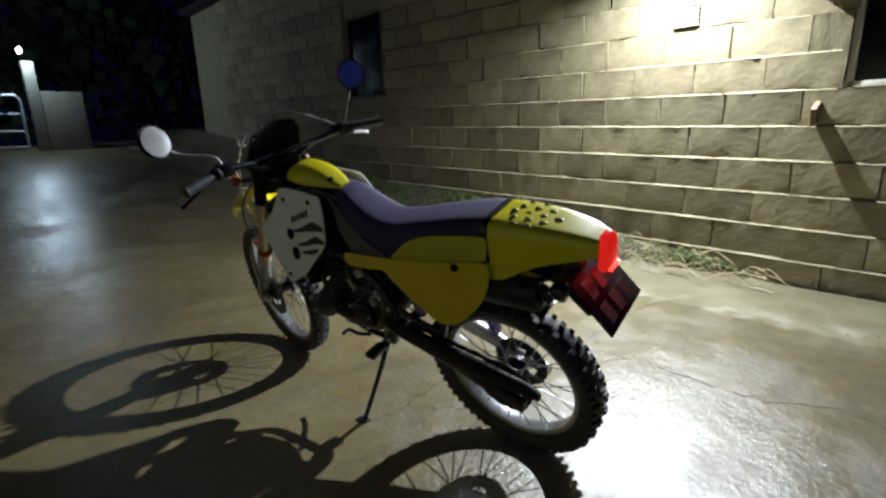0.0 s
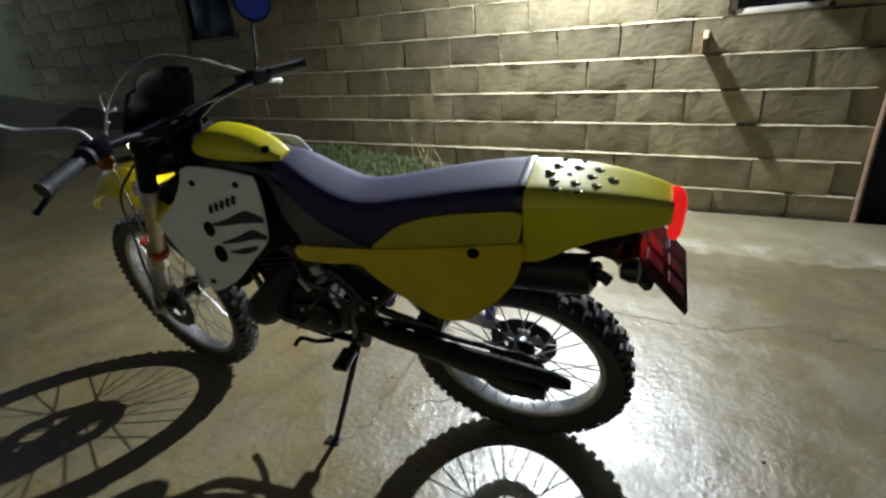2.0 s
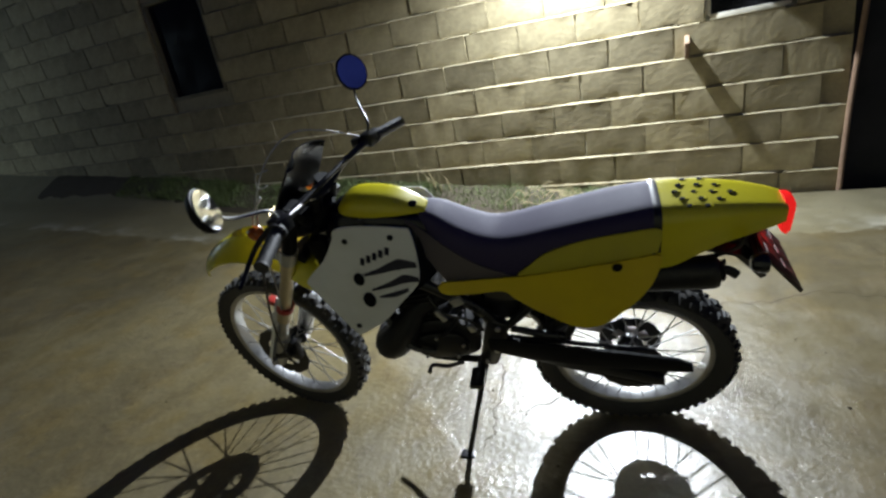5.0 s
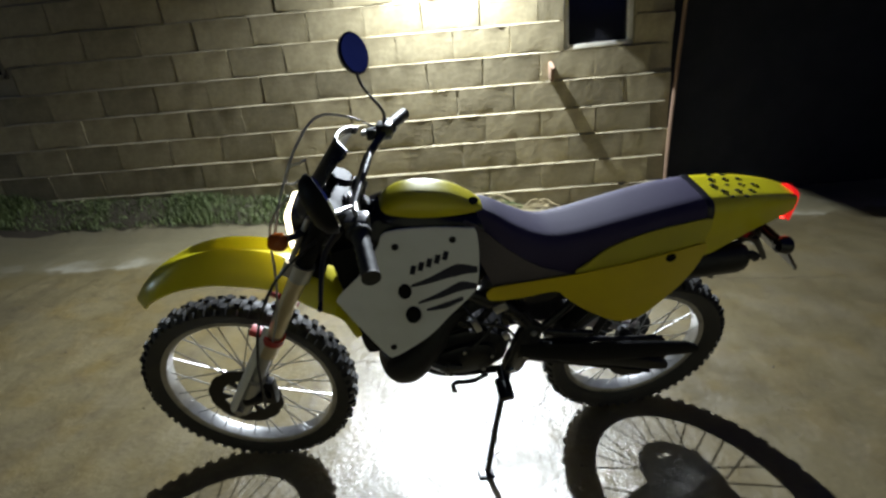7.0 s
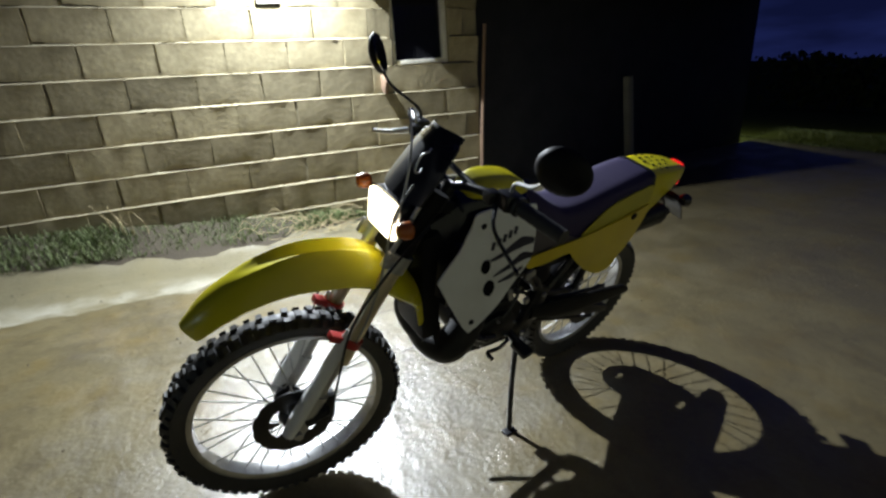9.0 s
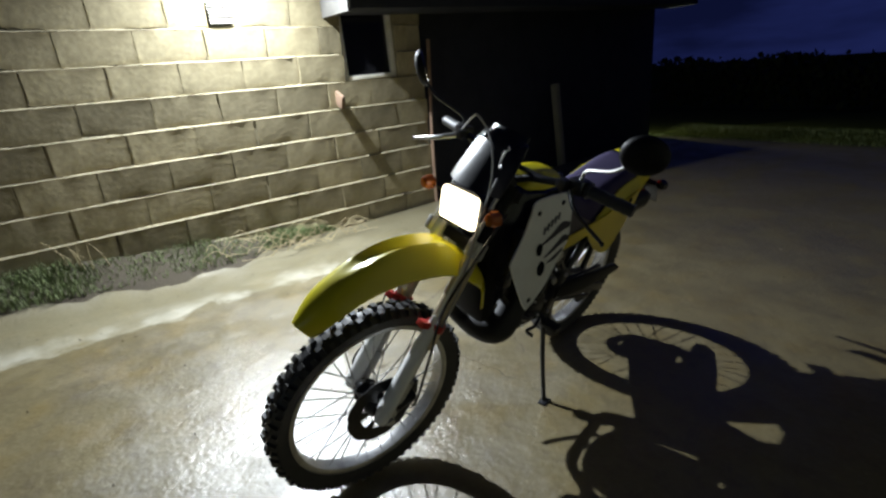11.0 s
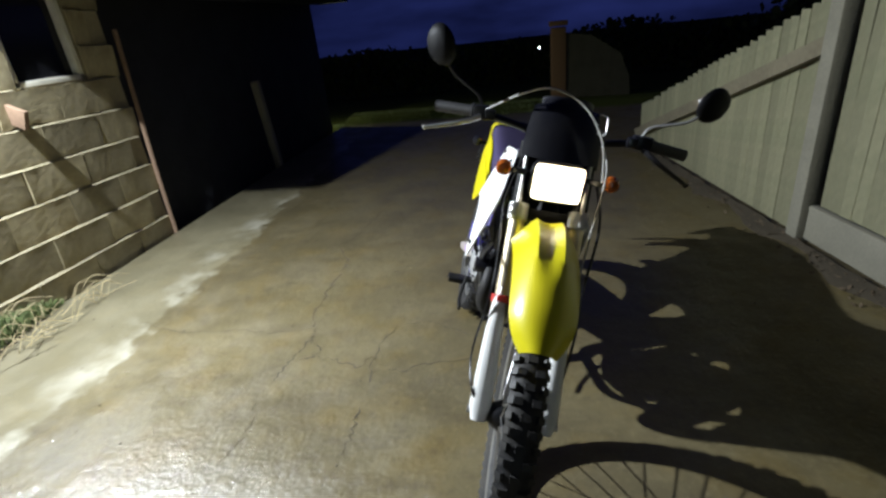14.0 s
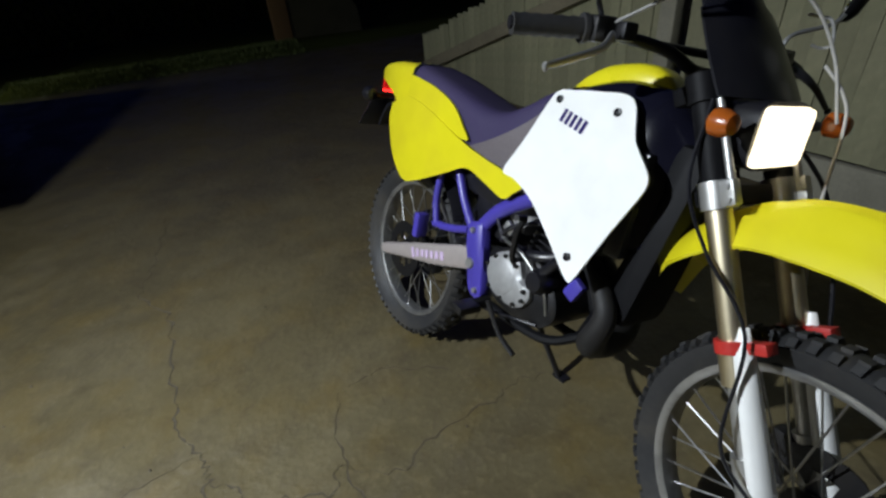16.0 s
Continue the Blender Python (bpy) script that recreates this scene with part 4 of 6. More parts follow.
def build_wheel(name, axle, tyre_r, rim_r, width, knobs):
    T = Matrix.Translation(axle)
    bm = bmesh.new()
    lathe(bm, [(rim_r - 0.012, -0.022), (rim_r - 0.004, -0.027), (rim_r + 0.004, -0.027), (rim_r + 0.004, 0.027), (rim_r - 0.004, 0.027), (rim_r - 0.012, 0.022), (rim_r - 0.016, 0.0)], T, 56, closed=True)
    wheel = bike_part(name, bm, "rim", "spoked wheel with a worn aluminium rim")
    bm = bmesh.new()
    h = width / 2
    prof = [(rim_r + 0.003, -0.024), (rim_r + (tyre_r - rim_r) * 0.3, -h * 0.86), (rim_r + (tyre_r - rim_r) * 0.62, -h), (tyre_r - 0.022, -h * 0.86), (tyre_r - 0.011, -h * 0.45), (tyre_r - 0.009, 0), (tyre_r - 0.011, h * 0.45), (tyre_r - 0.022, h * 0.86), (rim_r + (tyre_r - rim_r) * 0.62, h), (rim_r + (tyre_r - rim_r) * 0.3, h * 0.86), (rim_r + 0.003, 0.024)]
    lathe(bm, prof, T, 64, closed=True)
    for k in range(knobs):
        a = 2 * math.pi * k / knobs
        rot = T @ Euler((0, a, 0)).to_matrix().to_4x4()
        cells = ((0.0, 0.022, 0.0), ) if k % 2 else ((-h * 0.5, 0.018, 0.0), (h * 0.5, 0.018, 0.0))
        for v, wd, tw in cells:
            box(bm, (0, 0, 0), (0.016, wd, 0.014), 0, rot @ Matrix.Translation((0, v, tyre_r - 0.010)))
        for sgn in (-1, 1):
            box(bm, (0, 0, 0), (0.015, 0.017, 0.013), 0, rot @ Matrix.Translation((0, sgn * h * 0.82, tyre_r - 0.018)) @ Euler((-sgn * 0.75, 0, 0)).to_matrix().to_4x4())
    bike_part("tyre", bm, "rubber", "black knobbly off-road tyre", wheel, angle=30)
    bm = bmesh.new()
    lathe(bm, [(0.018, -0.065), (0.03, -0.06), (0.042, -0.036), (0.042, -0.03), (0.024, -0.026), (0.024, 0.026), (0.042, 0.03), (0.042, 0.036), (0.03, 0.06), (0.018, 0.065)], T, 24)
    bike_part("hub", bm, "engine", "", wheel)
    bm = bmesh.new()
    tube(bm, [(0, 0, 0.036), (0, 0, rim_r - 0.01)], 0.0021, 5, curve=False)
    me = mesh_of("spoke", bm, M["spoke"])
    for k in range(32):
        a = 2 * math.pi * k / 32
        side = 1 if k % 2 else -1
        cross = 0.32 if (k // 2) % 2 else -0.32
        rot = T @ Euler((0, a, 0)).to_matrix().to_4x4()
        foot, tip = Vector((math.sin(cross) * 0.036 * 2.2, side * 0.032, 0.03)), Vector((0, side * 0.006, rim_r - 0.008))
        d = tip - foot
        s = d.to_track_quat("Z", "Y").to_matrix().to_4x4()
        piece("spoke", me, wheel, rot @ Matrix.Translation(foot) @ s @ Matrix.Diagonal((1, 1, d.length / (rim_r - 0.046), 1)) @ Matrix.Translation((0, 0, -0.036)))
    return wheel


def disc(bm, centre, r, v, holes=10):
    T = Matrix.Translation(centre)
    rings = []
    for k in range(48):
        a = 2 * math.pi * k / 48
        c, s = math.cos(a), math.sin(a)
        inner = r * (0.36 if k % 8 in (0, 1) else 0.62)
        outer = r * (1.0 if k % 4 else 0.965)
        rings.append([T @ Vector((q * c, v + h, q * s)) for q, h in ((inner, -0.002), (outer, -0.002), (outer, 0.002), (inner, 0.002))])
    vr = [[bm.verts.new(p) for p in ring] for ring in rings]
    for k in range(48):
        a, b = vr[k], vr[(k + 1) % 48]
        for j in range(4):
            bm.faces.new((a[j], a[(j + 1) % 4], b[(j + 1) % 4], b[j]))


rear_wheel = build_wheel("rear_wheel", AXLE_R, 0.318, 0.241, 0.1, 58)
front_wheel = build_wheel("front_wheel", AXLE_F, 0.338, 0.271, 0.08, 64)
bm = bmesh.new()
disc(bm, AXLE_F, 0.115, 0.06)
bike_part("brake_disc", bm, "engine", "dark drilled brake disc", front_wheel)
bm = bmesh.new()
disc(bm, AXLE_R, 0.105, 0.06)
bike_part("sprocket", bm, "engine", "", rear_wheel)
bm = bmesh.new()
disc(bm, AXLE_R, 0.1, -0.06)
bike_part("brake_disc", bm, "engine", "", rear_wheel)

# fork
for sgn in (-1, 1):
    v = 0.085 * sgn
    bm = bmesh.new()
    tube(bm, [fork(0.055, v, 0.08), fork(0.055, v, -0.42)], 0.0225, 16, curve=False)
    tube(bm, [fork(0.055, v, -0.36), fork(0.055, v, -0.43)], 0.027, 16, curve=False)
    bike_part("fork_tube", bm, "gold", "champagne metallic upper fork tube")
    bm = bmesh.new()
    tube(bm, [fork(0.055, v, -0.42), fork(0.055, v, -0.60)], 0.018, 14, curve=False)
    tube(bm, [fork(0.055, v, -0.55), fork(0.058, v, -0.70)], 0.026, 14, curve=False)
    bike_part("fork_slider", bm, "alu", "")
    bm = bmesh.new()
    rings = []
    for s, w, p in ((-0.33, 0.004, 0.088), (-0.37, 0.018, 0.09), (-0.45, 0.024, 0.092), (-0.57, 0.028, 0.094), (-0.66, 0.03, 0.096), (-0.70, 0.02, 0.094)):
        ring = []
        for k in range(7):
            a = math.pi * (k / 6 - 0.5)
            ring.append(fork(p - 0.016 + 0.018 * math.cos(a), v + sgn * 0.006 + w * math.sin(a), s))
        for k in range(6, -1, -1):
            a = math.pi * (k / 6 - 0.5)
            ring.append(fork(p - 0.022 + 0.018 * math.cos(a), v + sgn * 0.006 + w * 0.94 * math.sin(a), s))
        rings.append(ring)
    skin(bm, rings)
    sleeve = bmesh.new()
    tube(sleeve, [fork(0.055, v, 0.09), fork(0.055, v, -0.085)], 0.0235, 16, curve=False)
    bike_part("fork_sleeve", sleeve, "matte_black")
    stay = bmesh.new()
    tube(stay, [fork(0.085, v * 1.05, 0.05), fork(0.087, v * 1.05, -0.09)], 0.007, 10, curve=False)
    bike_part("headlight_stay", stay, "alu", "thin bright headlight stay")
    bike_part("fork_guard", bm, "white", "white plastic fork guard")
    for s in (-0.352,):
        bm = bmesh.new()
        tube(bm, [fork(0.055, v, s), fork(0.055, v, s - 0.022)], 0.031, 16, curve=False)
        box(bm, (0, 0, 0), (0.05, 0.03, 0.02), 0.003, Matrix.Translation(fork(0.095, v, s - 0.011)) @ Euler((0, -RAKE, 0)).to_matrix().to_4x4())
        bike_part("fork_clamp", bm, "red", "red clamp band on the fork leg")
bm = bmesh.new()
tube(bm, [AXLE_F + Vector((0, -0.125, 0)), AXLE_F + Vector((0, 0.125, 0))], 0.011, 12, curve=False)
bike_part("front_axle", bm, "alu")
for s, name in ((-0.108, "lower_yoke"), (0.075, "upper_yoke")):
    bm = bmesh.new()
    box(bm, (0, 0, 0), (0.06, 0.15 if s < 0 else 0.2, 0.035), 0.008, Matrix.Translation(fork(0.03, 0, s)) @ Euler((0, -RAKE, 0)).to_matrix().to_4x4())
    yoke = bike_part(name, bm, "matte_black", "black fork yoke")
    for sgn in (-1, 1):
        bm = bmesh.new()
        tube(bm, [fork(0.055, 0.085 * sgn, s - 0.024), fork(0.055, 0.085 * sgn, s + 0.024)], 0.029, 18, curve=False)
        if s < 0:
            box(bm, (0, 0, 0), (0.03, 0.02, 0.044), 0.004, Matrix.Translation(fork(0.085, 0.095 * sgn, s)) @ Euler((0, -RAKE, 0)).to_matrix().to_4x4())
            for q in (-0.011, 0.011):
                tube(bm, [fork(0.09, 0.1 * sgn, s + q), fork(0.09, 0.109 * sgn, s + q)], 0.0055, 8, curve=False)
        bike_part("yoke_clamp", bm, "alu" if s < 0 else "matte_black", "silver cast clamp" if s < 0 else "", yoke)
bm = bmesh.new()
box(bm, (0, 0, 0), (0.05, 0.035, 0.09), 0.01, Matrix.Translation(AXLE_F + Vector((-0.085, 0.075, 0.05))))
tube(bm, [AXLE_F + Vector((-0.02, 0.1, 0.03)), AXLE_F + Vector((-0.09, 0.095, 0.05))], 0.018, 8, curve=False)
bike_part("brake_caliper", bm, "engine")
bm = bmesh.new()
tube(bm, [fork(0.05, 0.12, 0.02), fork(0.1, 0.14, -0.12), fork(0.1, 0.125, -0.3), fork(0.06, 0.13, -0.45), fork(0.0, 0.115, -0.62), AXLE_F + Vector((-0.07, 0.085, 0.09))], 0.004, 6)
bike_part("brake_hose", bm, "black", "thin black front brake hose")
bm = bmesh.new()
tube(bm, [fork(0.08, -0.10, 0.05), fork(0.04, -0.13, -0.08), fork(0.05, -0.122, -0.2), fork(0.10, -0.118, -0.34), fork(0.05, -0.14, -0.52), AXLE_F + Vector((0.0, -0.12, 0.06)), AXLE_F + Vector((0.0, -0.08, 0.0))], 0.0035, 6)
bike_part("speedometer_cable", bm, "black", "thin black cable down the fork")

# front mudguard
bm = bmesh.new()
spine = smooth_line([(0.955, 0, 0.59), (0.985, 0, 0.685), (1.03, 0, 0.75), (1.11, 0, 0.82), (1.18, 0, 0.852), (1.27, 0, 0.862), (1.36, 0, 0.857), (1.46, 0, 0.826), (1.545, 0, 0.772), (1.61, 0, 0.70)], 5)
N = len(spine)
rings = []
for i, (p, a, b) in enumerate(frame_along(spine)):
    t = i / (N - 1)
    hw = 0.05 + 0.045 * min(1, t / 0.25) if t < 0.25 else 0.095 - 0.03 * (t - 0.25) if t < 0.84 else 0.0773 * math.sqrt(1 - 0.72 * ((t - 0.84) / 0.16) ** 2.4)
    tang = (spine[min(i + 1, N - 1)] - spine[max(i - 1, 0)]).normalized()
    nrm = Vector((-tang.z, 0, tang.x))
    rise = math.sin(min(1, max(0, (t - 0.32) / 0.5)) * math.pi) * 0.016
    outer, inner = [], []
    for k in range(17):
        q = k / 8 - 1
        drop = -(0.04 + 0.032 * math.sin(math.pi * min(1, max(0, (t - 0.1) / 0.85)))) * abs(q) ** 2.4
        ridge = rise * (math.exp(-((abs(q) - 0.42) / 0.12) ** 2) - 0.8 * math.exp(-((q) / 0.16) ** 2))
        outer.append(p + Vector((0, q * hw, 0)) + nrm * (drop + ridge))
        inner.append(p + Vector((0, q * (hw - 0.003), 0)) + nrm * (drop + ridge - 0.005))
    rings.append(outer + inner[::-1])
skin(bm, rings)
bike_part("front_mudguard", bm, "yellow", "high yellow plastic front mudguard")

# handlebar, grips, levers, mirrors
bm = bmesh.new()
tube(bm, [(0.87, -0.40, 1.078), (0.905, -0.27, 1.08), (0.94, -0.12, 1.06), (0.95, -0.045, 1.03), (0.95, 0.045, 1.025), (0.94, 0.11, 1.045), (0.905, 0.25, 1.062), (0.865, 0.375, 1.045)], 0.011, 12)
tube(bm, [(0.935, -0.14, 1.066), (0.935, 0.14, 1.052)], 0.008, 10, curve=False)
bike_part("handlebar", bm, "black", "black braced handlebar")
for sgn in (-1, 1):
    bm = bmesh.new()
    tube(bm, [(0.95, 0.04 * sgn, 1.03), fork(0.0, 0.04 * sgn, 0.085)], 0.018, 10, curve=False)
    bike_part("bar_clamp", bm, "engine")
for sgn in (-1, 1):
    e1, e2 = (Vector((0.872, -0.396, 1.076)), Vector((0.905, -0.275, 1.08))) if sgn < 0 else (Vector((0.862, 0.385, 1.042)), Vector((0.90, 0.265, 1.06)))
    bm = bmesh.new()
    d = e1 - e2
    tube(bm, [e2 + d * (k / 12) for k in range(13)], [0.0165 if k % 2 else 0.0182 for k in range(13)], 14, curve=False)
    tube(bm, [e2 - d * 0.03, e2 + d * 0.04], 0.024, 14, curve=False)
    bike_part("grip", bm, "rubber", "black ribbed rubber handlebar grip")
    bm = bmesh.new()
    c = e2 - d * 0.22
    box(bm, (0, 0, 0), (0.045, 0.05, 0.042), 0.008, Matrix.Translation(c))
    box(bm, (0, 0, 0), (0.03, 0.03, 0.03), 0.006, Matrix.Translation(c + Vector((0.03, -sgn * 0.03, 0))))
    bike_part("switch_housing", bm, "engine" if sgn < 0 else "black")
    bm = bmesh.new()
    tip = Vector((0.999, -0.406, 1.02)) if sgn < 0 else Vector((0.965, 0.385, 0.97))
    root = c + Vector((0.035, 0, -0.01))
    tube(bm, [root, root.lerp(tip, 0.35) + Vector((0.02, 0, -0.004)), tip - (tip - root) * 0.04, tip], [0.010, 0.0075, 0.006, 0.009], 8, flat=0.6)
    bike_part("lever", bm, "alu" if sgn < 0 else "black", "brake lever" if sgn < 0 else "black clutch lever")
    # mirrors on thin stalks
    mc = Vector((1.003, -0.384, 1.255)) if sgn < 0 else Vector((0.925, 0.403, 1.199))
    base = c + Vector((0.0, 0, 0.02))
    mirror = bmesh.new()
    facing = (Vector((-0.757, 0.53, 0.32)) if sgn < 0 else Matrix.Rotation(radians(6), 3, "Y") @ Matrix.Rotation(radians(-3), 3, AX) @ Vector((-0.82, -0.57, 0.17))).normalized()
    behind = mc - facing * 0.016
    tube(mirror, [base, base + Vector((0.005, sgn * 0.02, 0.03)), behind.lerp(base, 0.45) - facing * 0.012, behind + (base - behind).normalized() * 0.03], 0.0045, 8)
    stalk = bike_part("mirror_stalk", mirror, "black" if sgn < 0 else "alu", "thin mirror stalk")
    bm = bmesh.new()
    T = Matrix.Translation(mc) @ facing.to_track_quat("Y", "Z").to_matrix().to_4x4() @ Matrix.Diagonal((1.05 if sgn > 0 else 0.98, 1, 0.95 if sgn > 0 else 1.08, 1))
    lathe(bm, [(0.001, -0.024), (0.03, -0.021), (0.047, -0.012), (0.054, 0.0), (0.054, 0.004), (0.050, 0.005), (0.001, 0.005)], T, 28)
    shell = bike_part("mirror_shell", bm, "matte_black", "round black mirror", stalk)
    bm = bmesh.new()
    lathe(bm, [(0.001, 0.0055), (0.049, 0.0055), (0.049, 0.0085), (0.001, 0.0085)], T, 28)
    bike_part("mirror_glass", bm, "mirror", "mirror glass", stalk)

# headlamp, screen, indicators
HL = Matrix.Translation((1.106, 0.006, 0.943)) @ Matrix.Rotation(radians(6), 4, "Z")
bm = bmesh.new()
box(bm, (0.008, 0, 0), (0.03, 0.138, 0.1), 0.014, HL)
bike_part("headlight", bm, "headlight", "lit rectangular headlight")
bm = bmesh.new()
rings = []
for x, hw, hh in ((0.004, 0.077, 0.058), (-0.03, 0.076, 0.057), (-0.08, 0.066, 0.048), (-0.11, 0.04, 0.03)):
    rings.append([HL @ Vector((x, hw * math.copysign(abs(math.cos(a)) ** 0.45, math.cos(a)), hh * math.copysign(abs(math.sin(a)) ** 0.45, math.sin(a)))) for a in [2 * math.pi * k / 28 for k in range(28)]])
skin(bm, rings)
bike_part("headlight_shell", bm, "black")
bm = bmesh.new()
rings = []
for t in [k / 10 for k in range(11)]:
    x, z = 1.10 - 0.115 * t, 1.0 + 0.165 * t
    hw = 0.108 - 0.024 * t ** 2 if t < 0.9 else 0.075
    out = [Vector((x - 0.035 * abs(q) ** 2.2, q * hw, z - (0.012 * abs(q) ** 4 if t > 0.8 else 0))) for q in [k / 8 - 1 for k in range(17)]]
    rings.append(out + [p + Vector((-0.004, 0, -0.002)) for p in out[::-1]])
skin(bm, rings)
screen = bike_part("headlight_screen", bm, "black", "black plastic cowl above the headlight")
bm = bmesh.new()
tube(bm, [(1.04, 0.085, 1.137), (1.052, 0.1, 1.135), (1.072, 0.104, 1.128), (1.084, 0.104, 1.094), (1.072, 0.1, 1.086), (1.06, 0.088, 1.09)], 0.0026, 8)
bike_part("cable_guide", bm, "alu", "thin wire cable guide", screen)
for sgn in (-1, 1):
    bm = bmesh.new()
    tube(bm, [(1.07, 0.08 * sgn, 0.955), (1.10, 0.125 * sgn, 0.96)], 0.009, 8, curve=False)
    ind = bike_part("indicator_stem", bm, "black")
    bm = bmesh.new()
    lathe(bm, [(0.001, -0.026), (0.016, -0.022), (0.022, -0.008), (0.022, 0.008), (0.014, 0.016), (0.001, 0.018)], Matrix.Translation((1.112, 0.148 * sgn, 0.965)) @ Euler((0, 0, radians(90))).to_matrix().to_4x4(), 18)
    bike_part("indicator_lens", bm, "amber", "amber indicator lens", ind)
    bm = bmesh.new()
    tube(bm, [(1.085, 0.105, 1.06), (1.12, 0.12, 1.02), (1.14, 0.125, 0.97), (1.155, 0.12, 0.83), (1.18, 0.115, 0.71), (1.21, 0.11, 0.62)] if sgn > 0 else [(0.93, -0.24, 1.09), (0.99, -0.13, 1.16), (1.04, -0.05, 1.185), (1.07, 0.04, 1.15), (1.10, 0.10, 1.07), (1.13, 0.12, 0.97)], 0.003, 8)
    bike_part("control_cable", bm, "cable", "pale sheathed control cable")

# the front end is turned a little to the right
STEER = Matrix.Translation(HEAD) @ Matrix.Rotation(radians(-10.6), 4, AX) @ Matrix.Translation(-HEAD)
for ob in bike.children:
    if ob != rear_wheel:
        ob.matrix_basis = STEER @ ob.matrix_basis

# tank, seat, tail
SET["body"] = True
bm = bmesh.new()
loft_body(bm, [(0.60, 0.075, 0.80, 0.93), (0.68, 0.115, 0.74, 0.975), (0.78, 0.14, 0.70, 1.012), (0.85, 0.136, 0.68, 1.018), (0.905, 0.12, 0.70, 1.01), (0.95, 0.09, 0.72, 0.972), (0.985, 0.06, 0.78, 0.945)], 22)
bike_part("tank", bm, "tank", "dark blue-black fuel tank body")
bm = bmesh.new()
loft_body(bm, [(0.64, 0.04, 0.962, 0.97), (0.672, 0.07, 0.974, 1.0), (0.72, 0.09, 0.984, 1.03), (0.78, 0.098, 0.994, 1.047), (0.83, 0.092, 1.002, 1.05), (0.865, 0.074, 1.006, 1.034), (0.884, 0.046, 1.004, 1.014)], 22, 0.6, 0.7)
for vert in bm.verts:
    if vert.co.y < 0:
        vert.co.y *= 0.5
cap = bike_part("tank_cover", bm, "yellow", "domed yellow tank cover")
bm = bmesh.new()
lathe(bm, [(0.001, 0.0), (0.012, 0.001), (0.012, 0.006), (0.001, 0.007)], Matrix.Translation((0.665, 0.048, 0.994)) @ Euler((radians(70), 0, radians(20))).to_matrix().to_4x4(), 14)
bike_part("bolt", bm, "engine", "", cap)
bm = bmesh.new()
loft_body(bm, [(0.655, 0.07, 0.79, 0.97), (0.61, 0.1, 0.74, 0.948), (0.55, 0.115, 0.72, 0.903), (0.48, 0.116, 0.73, 0.866), (0.41, 0.122, 0.75, 0.862), (0.30, 0.125, 0.77, 0.88), (0.18, 0.124, 0.80, 0.899), (0.10, 0.118, 0.81, 0.907), (0.066, 0.113, 0.815, 0.907)], 30, 0.42, 0.42)
seat = bike_part("seat", bm, "seat", "long purple vinyl seat")
for sgn in (-1, 1):
    bm = bmesh.new()
    panel(bm, [(0.07, 0.80), (0.062, 0.845), (0.075, 0.868), (0.16, 0.868), (0.25, 0.856), (0.325, 0.832), (0.375, 0.795), (0.405, 0.762), (0.3, 0.765), (0.15, 0.785)], lambda u, w: sgn * (0.1375 - 0.12 * max(0, w - 0.80) - 0.14 * max(0, 0.14 - u)), 0.006)
    # Same plastic on both sides; the left colour carries the shade.
    bike_part("upper_side_panel", bm, "shade_yellow" if sgn > 0 else "yellow", "yellow plastic panel under the seat edge, shade put into its colour" if sgn > 0 else "yellow plastic panel under the seat edge")
    bm = bmesh.new()
    panel(bm, [(0.40, 0.745), (0.50, 0.80), (0.58, 0.86), (0.665, 0.945), (0.69, 0.94), (0.62, 0.76), (0.59, 0.725), (0.50, 0.715)], lambda u, w: sgn * (0.128 - 0.16 * max(0, u - 0.5) - 0.12 * max(0, w - 0.82)), 0.006)
    bike_part("seat_flank", bm, "grey_vinyl", "taupe vinyl flank of the seat", seat)
bm = bmesh.new()
loft_body(bm, [(0.080, 0.117, 0.79, 0.9085), (0.071, 0.118, 0.79, 0.9095), (0.062, 0.117, 0.79, 0.9085)], 30, 0.36, 0.36)
bike_part("piping", bm, "black", "black trim between seat and tail", seat)
bm = bmesh.new()
loft_body(bm, [(0.073, 0.1145, 0.735, 0.906), (0.03, 0.114, 0.74, 0.904), (-0.03, 0.109, 0.768, 0.898), (-0.09, 0.10, 0.79, 0.889), (-0.15, 0.087, 0.80, 0.877), (-0.205, 0.07, 0.806, 0.863), (-0.242, 0.055, 0.81, 0.85)], 34, 0.32, 0.32)
tail = bike_part("tail_cowl", bm, "yellow", "yellow plastic tail cowl with rows of raised vents")
bm = bmesh.new()
lathe(bm, [(0.0085, -0.004), (0.008, -0.0005), (0.006, 0.0015), (0.003, 0.0026), (0.0004, 0.0028)], Matrix.Diagonal((0.85, 0.7, 0.72, 1)), 12)
vm = mesh_of("vent_drop", bm, M["yellow"], angle=80)
# Flat black disc: the shade beside each drop, put into its colour.
bm = bmesh.new()
lathe(bm, [(0.001, 0.0012), (0.0072, 0.0012), (0.0086, -0.0005), (0.0086, -0.004)], Matrix.Diagonal((0.85, 1, 0.74, 1)), 12)
hm = mesh_of("vent_slot", bm, M["hole"])
def tail_top(u, v):
    """The height of the tail's flat, slightly crowned top."""
    zt = 0.9005 + 0.16 * u if u > -0.03 else 0.902 + 0.155 * u
    zb, hw = 0.762 - 0.3 * u, 0.1115 + 0.13 * min(0, u + 0.01)
    c = min(0.98, abs(v) / hw) ** (1 / 0.32)
    return zb + (zt - zb) * math.sqrt(1 - c * c) ** 0.32


